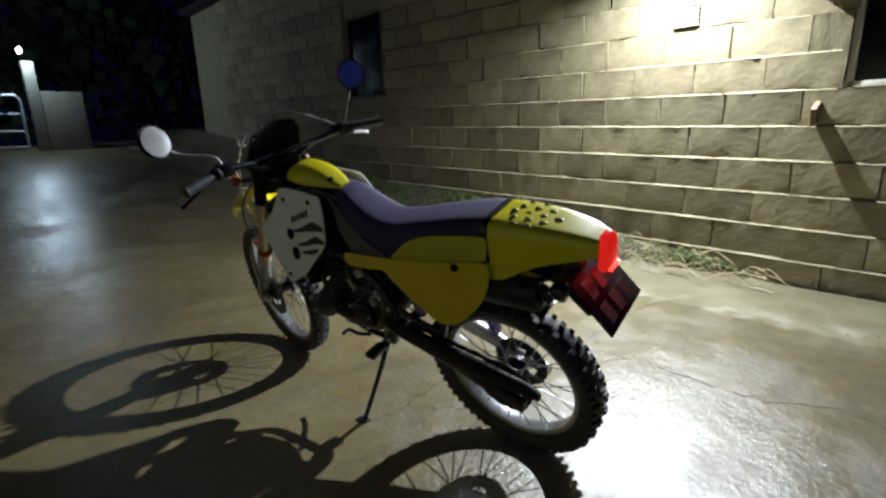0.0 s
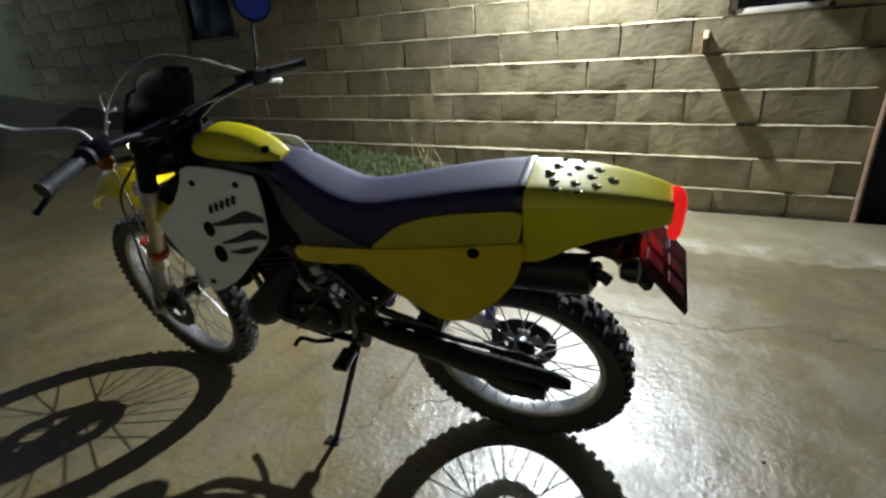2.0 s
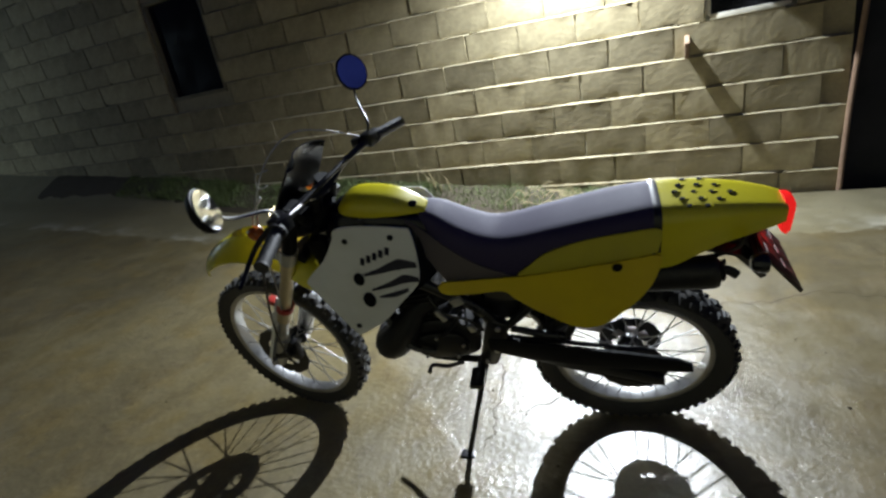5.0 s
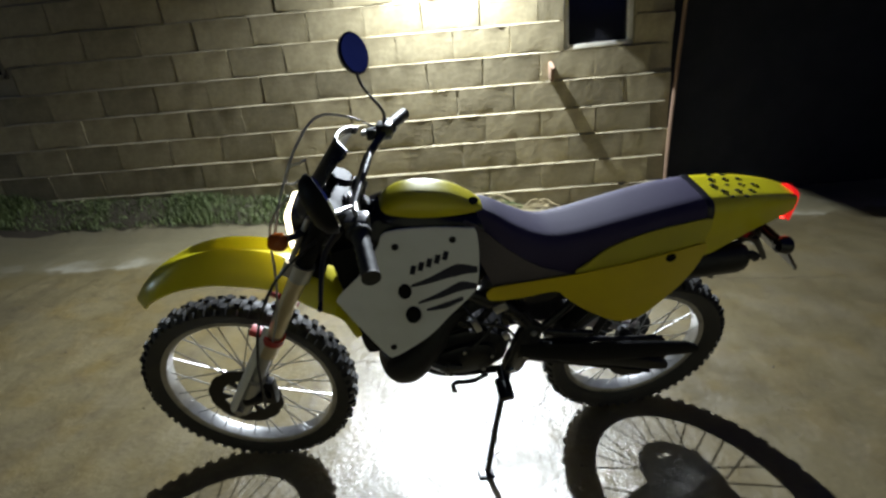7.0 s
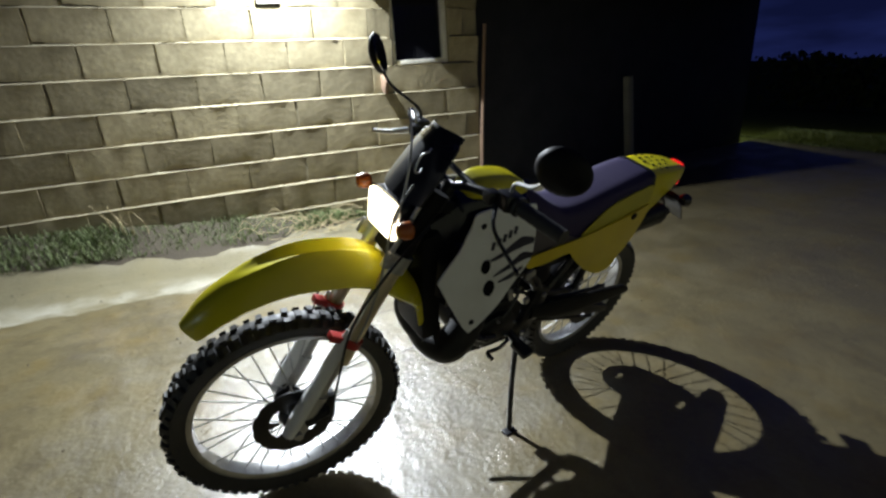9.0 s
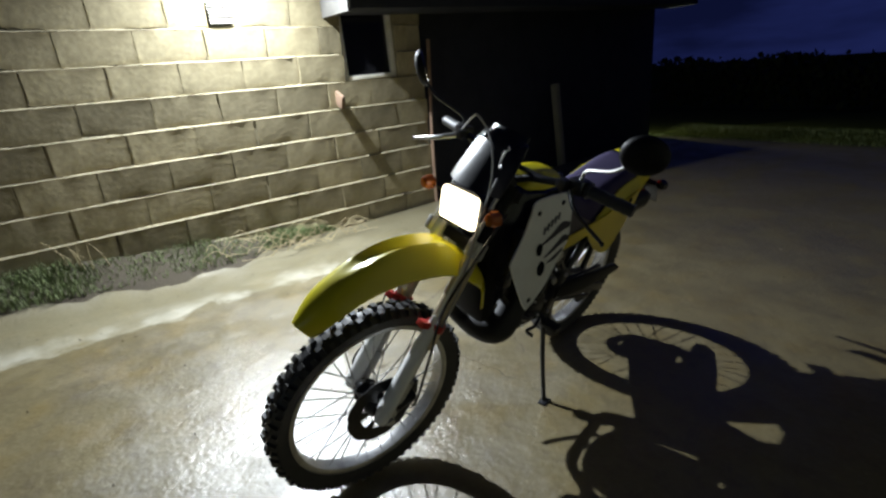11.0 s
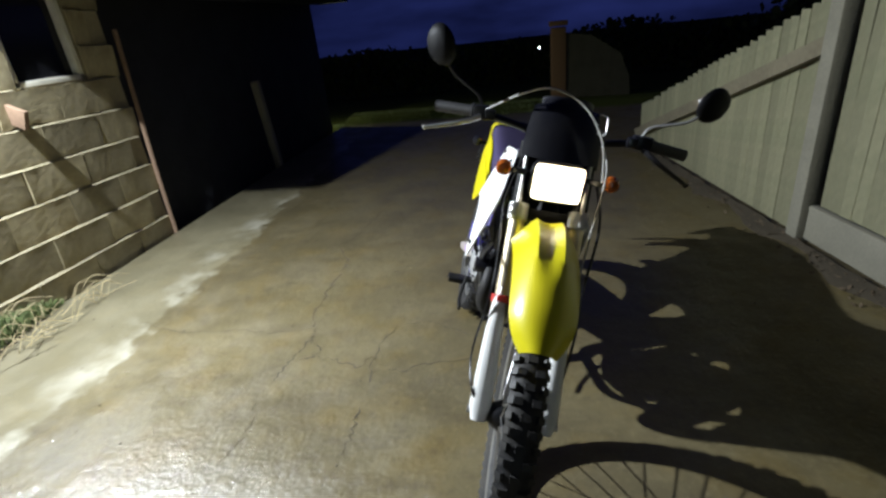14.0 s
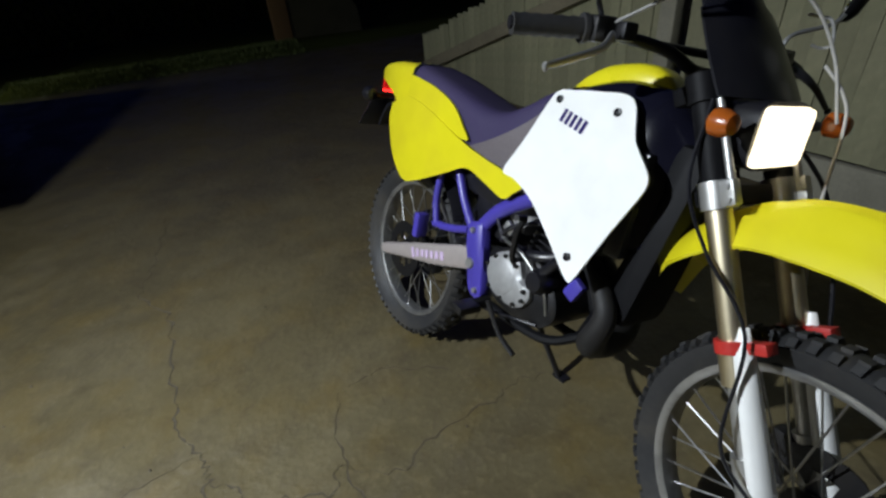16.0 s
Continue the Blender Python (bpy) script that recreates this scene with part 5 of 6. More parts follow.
for v, us in ((-0.072, (0.0, -0.045)), (-0.038, (0.012, -0.033, -0.078)), (0.0, (0.025, -0.02, -0.065, -0.11)), (0.038, (0.012, -0.033, -0.078)), (0.072, (0.0, -0.045))):
    for u in us:
        T = Matrix.Translation(fit_body((u, v, tail_top(u, v)))) @ Euler((radians(90), 0, 0)).to_matrix().to_4x4()
        piece("vent_drop", vm, tail, T @ Matrix.Translation((-0.0075, 0.0, 0.0)))
        piece("vent_slot", hm, tail, T @ Matrix.Translation((0.0, 0.0014, 0.0)))
bm = bmesh.new()
loft_body(bm, [(-0.238, 0.048, 0.775, 0.858), (-0.253, 0.047, 0.766, 0.856), (-0.264, 0.038, 0.774, 0.848), (-0.27, 0.02, 0.79, 0.835)], 18, 0.45, 0.55)
tail_light = bike_part("tail_light", bm, "tail", "lit red tail light")
# Unseen glowing window, added to throw red light onto the plate.
bm = bmesh.new()
box(bm, (-0.258, -0.01, 0.762), (0.018, 0.06, 0.008), 0.003)
lens = bike_part("lens", bm, "plate_lamp", "small added window that lights the plate", tail_light)
bm = bmesh.new()
SET["body"] = False
tube(bm, [(0.03, 0, 0.80), (-0.1, 0, 0.82), (-0.15, 0, 0.815), (-0.17, 0, 0.79), (-0.20, 0, 0.75)], [0.045, 0.045, 0.036, 0.028, 0.02], 12, flat=1.0)
tube(bm, [(-0.18, -0.12, 0.80), (-0.18, 0.12, 0.80)], 0.008, 8, curve=False)
rings = []
for u, w, hw in ((-0.06, 0.81, 0.06), (-0.12, 0.80, 0.065), (-0.165, 0.785, 0.065), (-0.20, 0.745, 0.062), (-0.235, 0.70, 0.055)):
    rings.append([Vector((u + 0.012 - 0.012 * (1 - q * q), q * hw, w + 0.012 * (1 - q * q))) for q in (-1, -0.6, 0, 0.6, 1)] + [Vector((u - 0.012 * (1 - q * q) + 0.024, q * hw, w + 0.012 * (1 - q * q) - 0.006)) for q in (1, 0.6, 0, -0.6, -1)])
skin(bm, rings)
bike_part("tail_bracket", bm, "black")
for sgn in (-1, 1):
    bm = bmesh.new()
    lathe(bm, [(0.001, -0.026), (0.018, -0.022), (0.025, -0.006), (0.025, 0.01), (0.001, 0.018)], Matrix.Translation((-0.18, 0.125 * sgn, 0.81)) @ Euler((0, 0, radians(90))).to_matrix().to_4x4(), 16)
    bike_part("rear_indicator", bm, "black", "small dark rear indicator")
bm = bmesh.new()
lathe(bm, [(0.001, -0.008), (0.013, -0.006), (0.017, 0.0), (0.013, 0.006), (0.001, 0.008)], Matrix.Translation((-0.258, 0.0, 0.886)) @ Euler((0, 0, radians(90))).to_matrix().to_4x4(), 16)
bike_part("bulb", bm, "bulb_glow", "bright core of the tail light", tail_light)
PL = Matrix.Translation((-0.242, 0.0, 0.752)) @ Euler((0, radians(40), 0)).to_matrix().to_4x4()
bm = bmesh.new()
box(bm, (0, 0, 0), (0.004, 0.20, 0.16), 0.0015, PL)
plate = bike_part("rear_plate", bm, "plate", "square rear plate, its shade and red light put into the colour")
bm = bmesh.new()
box(bm, (0.005, 0, 0), (0.005, 0.204, 0.164), 0.002, PL)
bike_part("backing", bm, "black", "", plate)
for row, z in ((0, 0.036), (1, -0.036)):
    for k in range(3):
        bm = bmesh.new()
        box(bm, (-0.004, 0.056 - k * 0.056, z), (0.002, 0.034, 0.05), 0, PL)
        bike_part("bar", bm, "plate_mark", "", plate)
bm = bmesh.new()
SET["body"] = True
tube(bm, [(0.02, 0.075, 0.80), (0.0, 0.08, 0.745), (-0.06, 0.078, 0.735), (-0.13, 0.07, 0.75), (-0.155, 0.06, 0.785)], 0.007, 8)
bike_part("grab_bar", bm, "black", "thin black grab bar under the tail")
bm = bmesh.new()
tube(bm, [(0.32, 0.0, 0.64), (0.2, 0.05, 0.67), (0.05, 0.09, 0.692), (-0.075, 0.11, 0.702), (-0.085, 0.11, 0.703)], [0.035, 0.046, 0.047, 0.046, 0.03], 18)
tube(bm, [(-0.08, 0.11, 0.703), (-0.105, 0.12, 0.715), (-0.13, 0.125, 0.70)], 0.013, 10)
bike_part("silencer", bm, "engine", "black exhaust silencer under the tail")

# tank shrouds, screws and marks
def shroud_v(u, w):
    return 0.111 + 0.23 * (0.925 - w) + 0.12 * max(0, u - 0.93)


def seg_mark(bm, a, b, h, sgn):
    """A short slanted bar on the shroud from a to b."""
    (u0, w0), (u1, w1) = a, b
    d = Vector((u1 - u0, 0, w1 - w0))
    o = Vector((-d.z, 0, d.x)).normalized() * h / 2
    pts = [Vector((u0, 0, w0)) - o, Vector((u1, 0, w1)) - o, Vector((u1, 0, w1)) + o, Vector((u0, 0, w0)) + o]
    for p in pts:
        p.y = sgn * (shroud_v(p.x, p.z) + 0.0015)
    f = bm.faces.new([bm.verts.new(p) for p in pts])
    bmesh.ops.solidify(bm, geom=[f], thickness=0.001)


def flame(bm, line, widths):
    """A tapered dark lick along the shroud's face."""
    pts = smooth_line([(u, 0, w) for u, w in line], 5)
    rows = []
    for i, p in enumerate(pts):
        t = i / (len(pts) - 1) * (len(widths) - 1)
        k = min(int(t), len(widths) - 2)
        h = widths[k] + (widths[k + 1] - widths[k]) * (t - k)
        rows.append([Vector((p.x, shroud_v(p.x, p.z + q * h) + 0.0016, p.z + q * h)) for q in (-1, 0, 1)])
    skin(bm, rows, close_ends=False, loop=False)


SHROUD_EDGE = {
    -1: [(0.694, 0.951), (0.79, 0.961), (0.876, 0.96), (0.918, 0.888), (0.957, 0.854), (0.98, 0.83), (0.98, 0.80), (0.955, 0.73), (0.928, 0.645), (0.916, 0.606), (0.90, 0.596), (0.825, 0.648), (0.735, 0.708), (0.66, 0.738), (0.612, 0.748), (0.64, 0.825), (0.674, 0.93)],
    1: [(0.682, 0.95), (0.79, 0.962), (0.895, 0.96), (0.918, 0.925), (0.962, 0.865), (1.026, 0.81), (1.02, 0.782), (0.972, 0.697), (0.922, 0.618), (0.90, 0.611), (0.85, 0.635), (0.80, 0.668), (0.745, 0.722), (0.695, 0.768), (0.676, 0.80), (0.671, 0.87), (0.675, 0.93)],
}
SCREWS = {-1: ((0.70, 0.931), (0.856, 0.93), (0.882, 0.639)), 1: ((0.737, 0.928), (0.877, 0.923), (0.903, 0.642))}
SET["body"] = False
for sgn in (-1, 1):
    bm = bmesh.new()
    panel(bm, SHROUD_EDGE[sgn], lambda u, w: sgn * shroud_v(u, w), 0.005)
    pan = bike_part("tank_shroud", bm, "white", "white plastic tank shroud with a small dark mark")
    for u, w in SCREWS[sgn]:
        bm = bmesh.new()
        lathe(bm, [(0.001, 0.002), (0.004, 0.0024), (0.0052, 0.005), (0.0085, 0.004), (0.0085, 0.0)], Matrix.Translation((u, sgn * shroud_v(u, w), w)) @ (Matrix() if sgn > 0 else Euler((0, 0, math.pi)).to_matrix().to_4x4()), 14)
        bike_part("screw", bm, "engine", "", pan)
    for k in range(5):
        bm = bmesh.new()
        c = (0.838 - k * 0.0205, 0.858 + k * 0.0075) if sgn > 0 else (0.728 + k * 0.0155, 0.901 - k * 0.0035)
        hgt = 0.0115 if sgn > 0 else 0.0135
        seg_mark(bm, (c[0] + 0.003 * sgn, c[1] - hgt), (c[0] - 0.003 * sgn, c[1] + hgt), 0.013 if sgn > 0 else 0.0095, sgn)
        bike_part("mark", bm, "ink" if sgn > 0 else "decal_purple", "", pan)
    if sgn > 0:
        for u, w, r in ((0.862, 0.802, 0.021), (0.845, 0.733, 0.025)):
            # The hole's dark inside comes from a near-black disc, not from depth.
            bm = bmesh.new()
            lathe(bm, [(0.001, 0.0), (r, 0.0), (r, 0.003), (r * 0.8, 0.001), (0.001, -0.002)], Matrix.Translation((u, shroud_v(u, w) + 0.001, w)) @ Euler((radians(13), 0, 0)).to_matrix().to_4x4() @ Matrix.Diagonal((0.8, 1, 1.0, 1)), 18)
            bike_part("shroud_vent", bm, "hole", "round vent hole drawn as a flat near-black disc", pan)
        for line, widths in ((((0.845, 0.815), (0.80, 0.825), (0.73, 0.846), (0.676, 0.842)), (0.004, 0.008, 0.017, 0.008)), (((0.83, 0.765), (0.77, 0.782), (0.72, 0.80), (0.678, 0.796)), (0.003, 0.009, 0.014, 0.007)), (((0.81, 0.742), (0.76, 0.75), (0.715, 0.765)), (0.003, 0.009, 0.006))):
            bm = bmesh.new()
            flame(bm, line, widths)
            bike_part("shroud_stripe", bm, "ink", "dark flame-shaped stripe", pan)
SET["body"] = True

# side panels: the near one long and rounded, the far one swept to the tail
bm = bmesh.new()
panel(bm, [(0.62, 0.756), (0.635, 0.735), (0.618, 0.708), (0.54, 0.706), (0.455, 0.714), (0.425, 0.685), (0.385, 0.645), (0.335, 0.602), (0.28, 0.568), (0.235, 0.558), (0.185, 0.572), (0.125, 0.628), (0.088, 0.68), (0.07, 0.725), (0.06, 0.775), (0.075, 0.795), (0.15, 0.792), (0.28, 0.776), (0.4, 0.766), (0.52, 0.76)], lambda u, w: 0.148 - 0.06 * max(0, u - 0.4) - 0.08 * max(0, 0.62 - w) - 0.16 * max(0, 0.14 - u) - 0.10 * max(0, w - 0.78), 0.005)
side = bike_part("side_panel", bm, "bounce_yellow", "yellow plastic side panel")
bm = bmesh.new()
lathe(bm, [(0.001, 0.0), (0.013, 0.0), (0.012, 0.005), (0.001, 0.003)], Matrix.Translation((0.162, 0.1495, 0.775)), 14)
bike_part("bolt", bm, "hole", "", side)
SET["body"] = False
bm = bmesh.new()
panel(bm, [(-0.06, 0.80), (-0.061, 0.735), (-0.003, 0.641), (0.05, 0.598), (0.105, 0.578), (0.16, 0.588), (0.33, 0.661), (0.423, 0.702), (0.50, 0.69), (0.586, 0.667), (0.618, 0.688), (0.642, 0.722), (0.491, 0.747), (0.352, 0.776), (0.188, 0.822), (0.05, 0.838)], lambda u, w: -(0.118 - 0.05 * max(0, 0.65 - w) - 0.12 * max(0, 0.1 - u) - 0.08 * max(0, w - 0.76) - 0.03 * max(0, u - 0.45)), 0.005)
bike_part("side_panel", bm, "yellow", "bright yellow plastic side panel")
SET["body"] = True

bm = bmesh.new()
box(bm, (0, 0, 0), (0.07, 0.18, 0.40), 0.03, Matrix.Translation((0.955, 0, 0.735)) @ Euler((0, radians(8), 0)).to_matrix().to_4x4())
bike_part("radiator_cover", bm, "matte_black", "black cover ahead of the tank")

# what fills the middle: air box under the seat, inner mudguard, hoses
bm = bmesh.new()
box(bm, (0.36, 0, 0.70), (0.36, 0.17, 0.17), 0.03)
box(bm, (0.50, 0, 0.60), (0.16, 0.13, 0.14), 0.03)
bike_part("air_box", bm, "black", "black air box under the seat")
bm = bmesh.new()
rings = []
for a in [radians(x) for x in range(35, 131, 12)]:
    p = AXLE_R + Vector((0.335 * math.cos(a), 0, 0.335 * math.sin(a)))
    n2 = Vector((math.cos(a), 0, math.sin(a)))
    rings.append([p + Vector((0, q * 0.06, 0)) - n2 * 0.02 * abs(q) ** 2 for q in (-1, -0.5, 0, 0.5, 1)] + [p + Vector((0, q * 0.058, 0)) - n2 * (0.02 * abs(q) ** 2 + 0.004) for q in (1, 0.5, 0, -0.5, -1)])
skin(bm, rings)
bike_part("inner_mudguard", bm, "black")
for pts, r in (([(0.72, 0.06, 0.60), (0.66, 0.10, 0.60), (0.60, 0.09, 0.66)], 0.012), ([(0.80, -0.05, 0.62), (0.72, -0.10, 0.58), (0.64, -0.10, 0.56)], 0.013), ([(0.86, 0.08, 0.60), (0.78, 0.12, 0.50), (0.70, 0.12, 0.46)], 0.011)):
    bm = bmesh.new()
    tube(bm, pts, r, 8)
    bike_part("hose", bm, "black")

# frame, swingarm, engine, stand
SET["body"] = False


def rounded(bm, outline, v0, v1, bevel=0.006):
    """A cast plate: an outline in (u, w), from v0 to v1, with its outer rim eased."""
    loop = smooth_line([(u, 0, w) for u, w in outline] + [(outline[0][0], 0, outline[0][1])], 4)[:-1]
    mid = sum(loop, Vector()) / len(loop)
    ease = [mid + (p - mid) * (1 - bevel / (p - mid).length) for p in loop]
    step = math.copysign(bevel * 0.7, v1 - v0)
    skin(bm, [[Vector((p.x, v, p.z)) for p in ring] for ring, v in ((loop, v0), (loop, v1 - step), (ease, v1))])


for sgn in (-1, 1):
    # Purple on the right; the same tubes are given black on the left.
    side_mat = "purple" if sgn < 0 else "black"
    bm = bmesh.new()
    tube(bm, [(0.95, 0.03 * sgn, 0.86), (0.80, 0.065 * sgn, 0.77), (0.66, 0.075 * sgn, 0.69), (0.555, 0.078 * sgn, 0.62), (0.50, 0.085 * sgn, 0.55)], 0.021, 12, flat=0.8)
    bike_part("frame_spar", bm, side_mat, "purple painted frame spar" if sgn < 0 else "dark frame spar")
    bm = bmesh.new()
    rounded(bm, [(0.465, 0.56), (0.468, 0.50), (0.49, 0.44), (0.515, 0.375), (0.545, 0.36), (0.572, 0.385), (0.555, 0.46), (0.535, 0.54), (0.515, 0.575)], 0.075 * sgn, 0.102 * sgn)
    lug = bike_part("pivot_plate", bm, side_mat, "purple cast swingarm pivot plate" if sgn < 0 else "dark swingarm pivot plate")
    for u, w, r in ((0.505, 0.45, 0.016), (0.548, 0.385, 0.009), (0.492, 0.545, 0.009)):
        bm = bmesh.new()
        lathe(bm, [(0.001, 0.008), (r * 0.8, 0.008), (r, 0.004), (r, -0.002)], Matrix.Translation((u, 0.102 * sgn, w)) @ (Matrix() if sgn > 0 else Euler((0, 0, math.pi)).to_matrix().to_4x4()), 12)
        bike_part("bolt", bm, "alu", "", lug)
    for pts, r in (([(0.352, 0.08 * sgn, 0.68), (0.40, 0.08 * sgn, 0.605), (0.47, 0.085 * sgn, 0.535)], 0.013), ([(0.262, 0.075 * sgn, 0.65), (0.262, 0.078 * sgn, 0.56), (0.285, 0.08 * sgn, 0.49)], 0.012), ([(0.275, 0.08 * sgn, 0.485), (0.36, 0.082 * sgn, 0.50), (0.455, 0.085 * sgn, 0.53)], 0.012)):
        bm = bmesh.new()
        tube(bm, pts, r, 10)
        bike_part("subframe_tube", bm, side_mat)
    bm = bmesh.new()
    rings = []
    for u, hh, zc in ((0.50, 0.03, 0.455), (0.45, 0.037, 0.445), (0.33, 0.036, 0.40), (0.20, 0.030, 0.358), (0.09, 0.024, 0.32), (0.03, 0.022, 0.30), (0.0, 0.016, 0.292)):
        rings.append([Vector((u, sgn * 0.086 + 0.015 * math.copysign(abs(math.cos(a)) ** 0.5, math.cos(a)), zc + hh * math.copysign(abs(math.sin(a)) ** 0.5, math.sin(a)))) for a in [2 * math.pi * k / 16 for k in range(16)]])
    skin(bm, rings)
    arm = bike_part("swingarm", bm, "swing" if sgn < 0 else "engine", "silver swingarm with a worn pink mark" if sgn < 0 else "dark swingarm")
    if sgn > 0:
        continue
    rnd = random.Random(77)
    for k in range(7):
        bm = bmesh.new()
        c = Vector((0.37 - k * 0.026, -0.1022, 0.413 - k * 0.0088))
        box(bm, (0, 0, 0), (0.016, 0.002, 0.034 if k == 6 else 0.022 + 0.006 * rnd.random()), 0, Matrix.Translation(c) @ Euler((0, radians(-19 + rnd.uniform(-6, 6)), 0)).to_matrix().to_4x4())
        bike_part("arm_mark", bm, "pink", "", arm)
    bm = bmesh.new()
    box(bm, (0.185, -0.07, 0.445), (0.03, 0.045, 0.085), 0.008)
    bike_part("shock_reservoir", bm, "purple", "purple shock reservoir")
bm = bmesh.new()
rings = []
for u, zc, hh, vc in ((0.53, 0.47, 0.03, 0.098), (0.42, 0.452, 0.04, 0.105), (0.28, 0.43, 0.042, 0.108), (0.10, 0.41, 0.036, 0.108), (-0.03, 0.395, 0.026, 0.108), (-0.07, 0.385, 0.012, 0.108)):
    rings.append([Vector((u, vc + 0.012 * math.copysign(abs(math.cos(a)) ** 0.6, math.cos(a)), zc + hh * math.copysign(abs(math.sin(a)) ** 0.6, math.sin(a)))) for a in [2 * math.pi * k / 14 for k in range(14)]])
skin(bm, rings)
bike_part("chain_guard", bm, "matte_black", "dull black chain guard")
for dz in (0.085, -0.09):
    bm = bmesh.new()
    tube(bm, [(0.55, 0.062, 0.44 + dz * 0.4), (0.03, 0.062, 0.318 + dz)], 0.008, 6, curve=False)
    bike_part("chain", bm, "engine")

# crankcase in two halves, covers, cylinder and what is bolted round them
bm = bmesh.new()
rounded(bm, [(0.555, 0.50), (0.57, 0.42), (0.62, 0.385), (0.70, 0.375), (0.78, 0.392), (0.82, 0.44), (0.80, 0.50), (0.74, 0.545), (0.64, 0.55)], 0.0, 0.085, 0.012)
rounded(bm, [(0.555, 0.50), (0.57, 0.42), (0.62, 0.385), (0.70, 0.375), (0.78, 0.392), (0.82, 0.44), (0.80, 0.50), (0.74, 0.545), (0.64, 0.55)], 0.0, -0.09, 0.012)
bike_part("crankcase", bm, "engine", "black engine crankcase with worn bright edges")
bm = bmesh.new()
rounded(bm, [(0.583, 0.50), (0.611, 0.527), (0.65, 0.546), (0.69, 0.535), (0.712, 0.50), (0.742, 0.484), (0.746, 0.452), (0.715, 0.418), (0.66, 0.412), (0.61, 0.425), (0.585, 0.46)], -0.088, -0.114, 0.012)
lathe(bm, [(0.001, -0.118), (0.045, -0.118), (0.052, -0.113), (0.052, -0.10)], Matrix.Translation((0.645, 0, 0.478)), 26)
cover = bike_part("clutch_cover", bm, "cast", "grey cast clutch cover")
for u, w in ((0.59, 0.49), (0.615, 0.52), (0.65, 0.535), (0.69, 0.525), (0.735, 0.475), (0.735, 0.45), (0.71, 0.428), (0.66, 0.422), (0.612, 0.435)):
    bm = bmesh.new()
    lathe(bm, [(0.001, -0.006), (0.0055, -0.006), (0.0055, 0.002), (0.001, 0.003)], Matrix.Translation((u, -0.114, w)), 8)
    bike_part("bolt", bm, "engine", "", cover)
bm = bmesh.new()
rounded(bm, [(0.60, 0.47), (0.61, 0.42), (0.66, 0.40), (0.75, 0.40), (0.79, 0.44), (0.77, 0.49), (0.70, 0.515), (0.63, 0.51)], 0.083, 0.108, 0.012)
flywheel = bike_part("flywheel_cover", bm, "engine", "black flywheel cover with worn edges")
for u, w in ((0.615, 0.47), (0.64, 0.415), (0.75, 0.412), (0.775, 0.455), (0.70, 0.503)):
    bm = bmesh.new()
    lathe(bm, [(0.001, 0.006), (0.0055, 0.006), (0.0055, -0.002), (0.001, -0.003)], Matrix.Translation((u, 0.108, w)), 8)
    bike_part("bolt", bm, "alu", "", flywheel)
bm = bmesh.new()
tube(bm, [(0.675, -0.10, 0.52), (0.68, -0.125, 0.55), (0.69, -0.135, 0.62), (0.70, -0.13, 0.655)], 0.008, 8)
tube(bm, [(0.70, -0.13, 0.655), (0.705, -0.165, 0.66)], 0.008, 8, curve=False)
bike_part("kick_starter", bm, "engine", "black folded kick starter")
bm = bmesh.new()
box(bm, (0.745, 0, 0.59), (0.10, 0.10, 0.13), 0.012)
lathe(bm, [(0.001, -0.012), (0.055, -0.012), (0.065, -0.004), (0.065, 0.02), (0.001, 0.024)], Matrix.Translation((0.765, 0, 0.68)) @ Euler((radians(90), 0, 0)).to_matrix().to_4x4(), 22)
cylinder = bike_part("cylinder", bm, "engine", "finned black engine cylinder")
bm = bmesh.new()
box(bm, (0, 0, 0), (0.135, 0.145, 0.006), 0.002)
fin = mesh_of("fin", bm, M["engine"])
for k in range(7):
    piece("fin", fin, cylinder, Matrix.Translation((0.74 + k * 0.004, 0, 0.555 + k * 0.017)) @ Euler((0, radians(12), 0)).to_matrix().to_4x4())
bm = bmesh.new()
tube(bm, [(0.63, -0.02, 0.60), (0.56, -0.02, 0.625), (0.50, -0.02, 0.64)], [0.03, 0.034, 0.04], 12)
lathe(bm, [(0.03, -0.05), (0.03, 0.05), (0.022, 0.06), (0.001, 0.06)], Matrix.Translation((0.60, -0.02, 0.63)) @ Euler((radians(90), 0, 0)).to_matrix().to_4x4(), 16)
bike_part("carburettor", bm, "cast", "dull grey carburettor")
bm = bmesh.new()
lathe(bm, [(0.001, -0.04), (0.024, -0.038), (0.032, -0.02), (0.032, 0.02), (0.001, 0.03)], Matrix.Translation((0.762, -0.085, 0.515)), 18)
tube(bm, [(0.765, -0.10, 0.535), (0.80, -0.105, 0.58), (0.85, -0.09, 0.65)], 0.014, 10)
bike_part("water_pump", bm, "black", "black water pump with its hose")
for pts, r, mat in (([(0.60, -0.09, 0.555), (0.63, -0.11, 0.60), (0.70, -0.10, 0.64), (0.80, -0.09, 0.66)], 0.006, "black"), ([(0.56, -0.085, 0.60), (0.62, -0.105, 0.57), (0.70, -0.11, 0.56), (0.78, -0.10, 0.50), (0.80, -0.09, 0.44)], 0.004, "spoke"), ([(0.53, -0.09, 0.36), (0.60, -0.10, 0.355), (0.70, -0.105, 0.385), (0.78, -0.09, 0.40)], 0.004, "black"), ([(0.60, 0.08, 0.60), (0.64, 0.10, 0.55), (0.68, 0.105, 0.51)], 0.006, "black"), ([(0.70, 0.07, 0.66), (0.66, 0.095, 0.61), (0.58, 0.09, 0.57), (0.53, 0.085, 0.50)], 0.005, "black")):
    bm = bmesh.new()
    tube(bm, pts, r, 8)
    bike_part("hose", bm, mat)
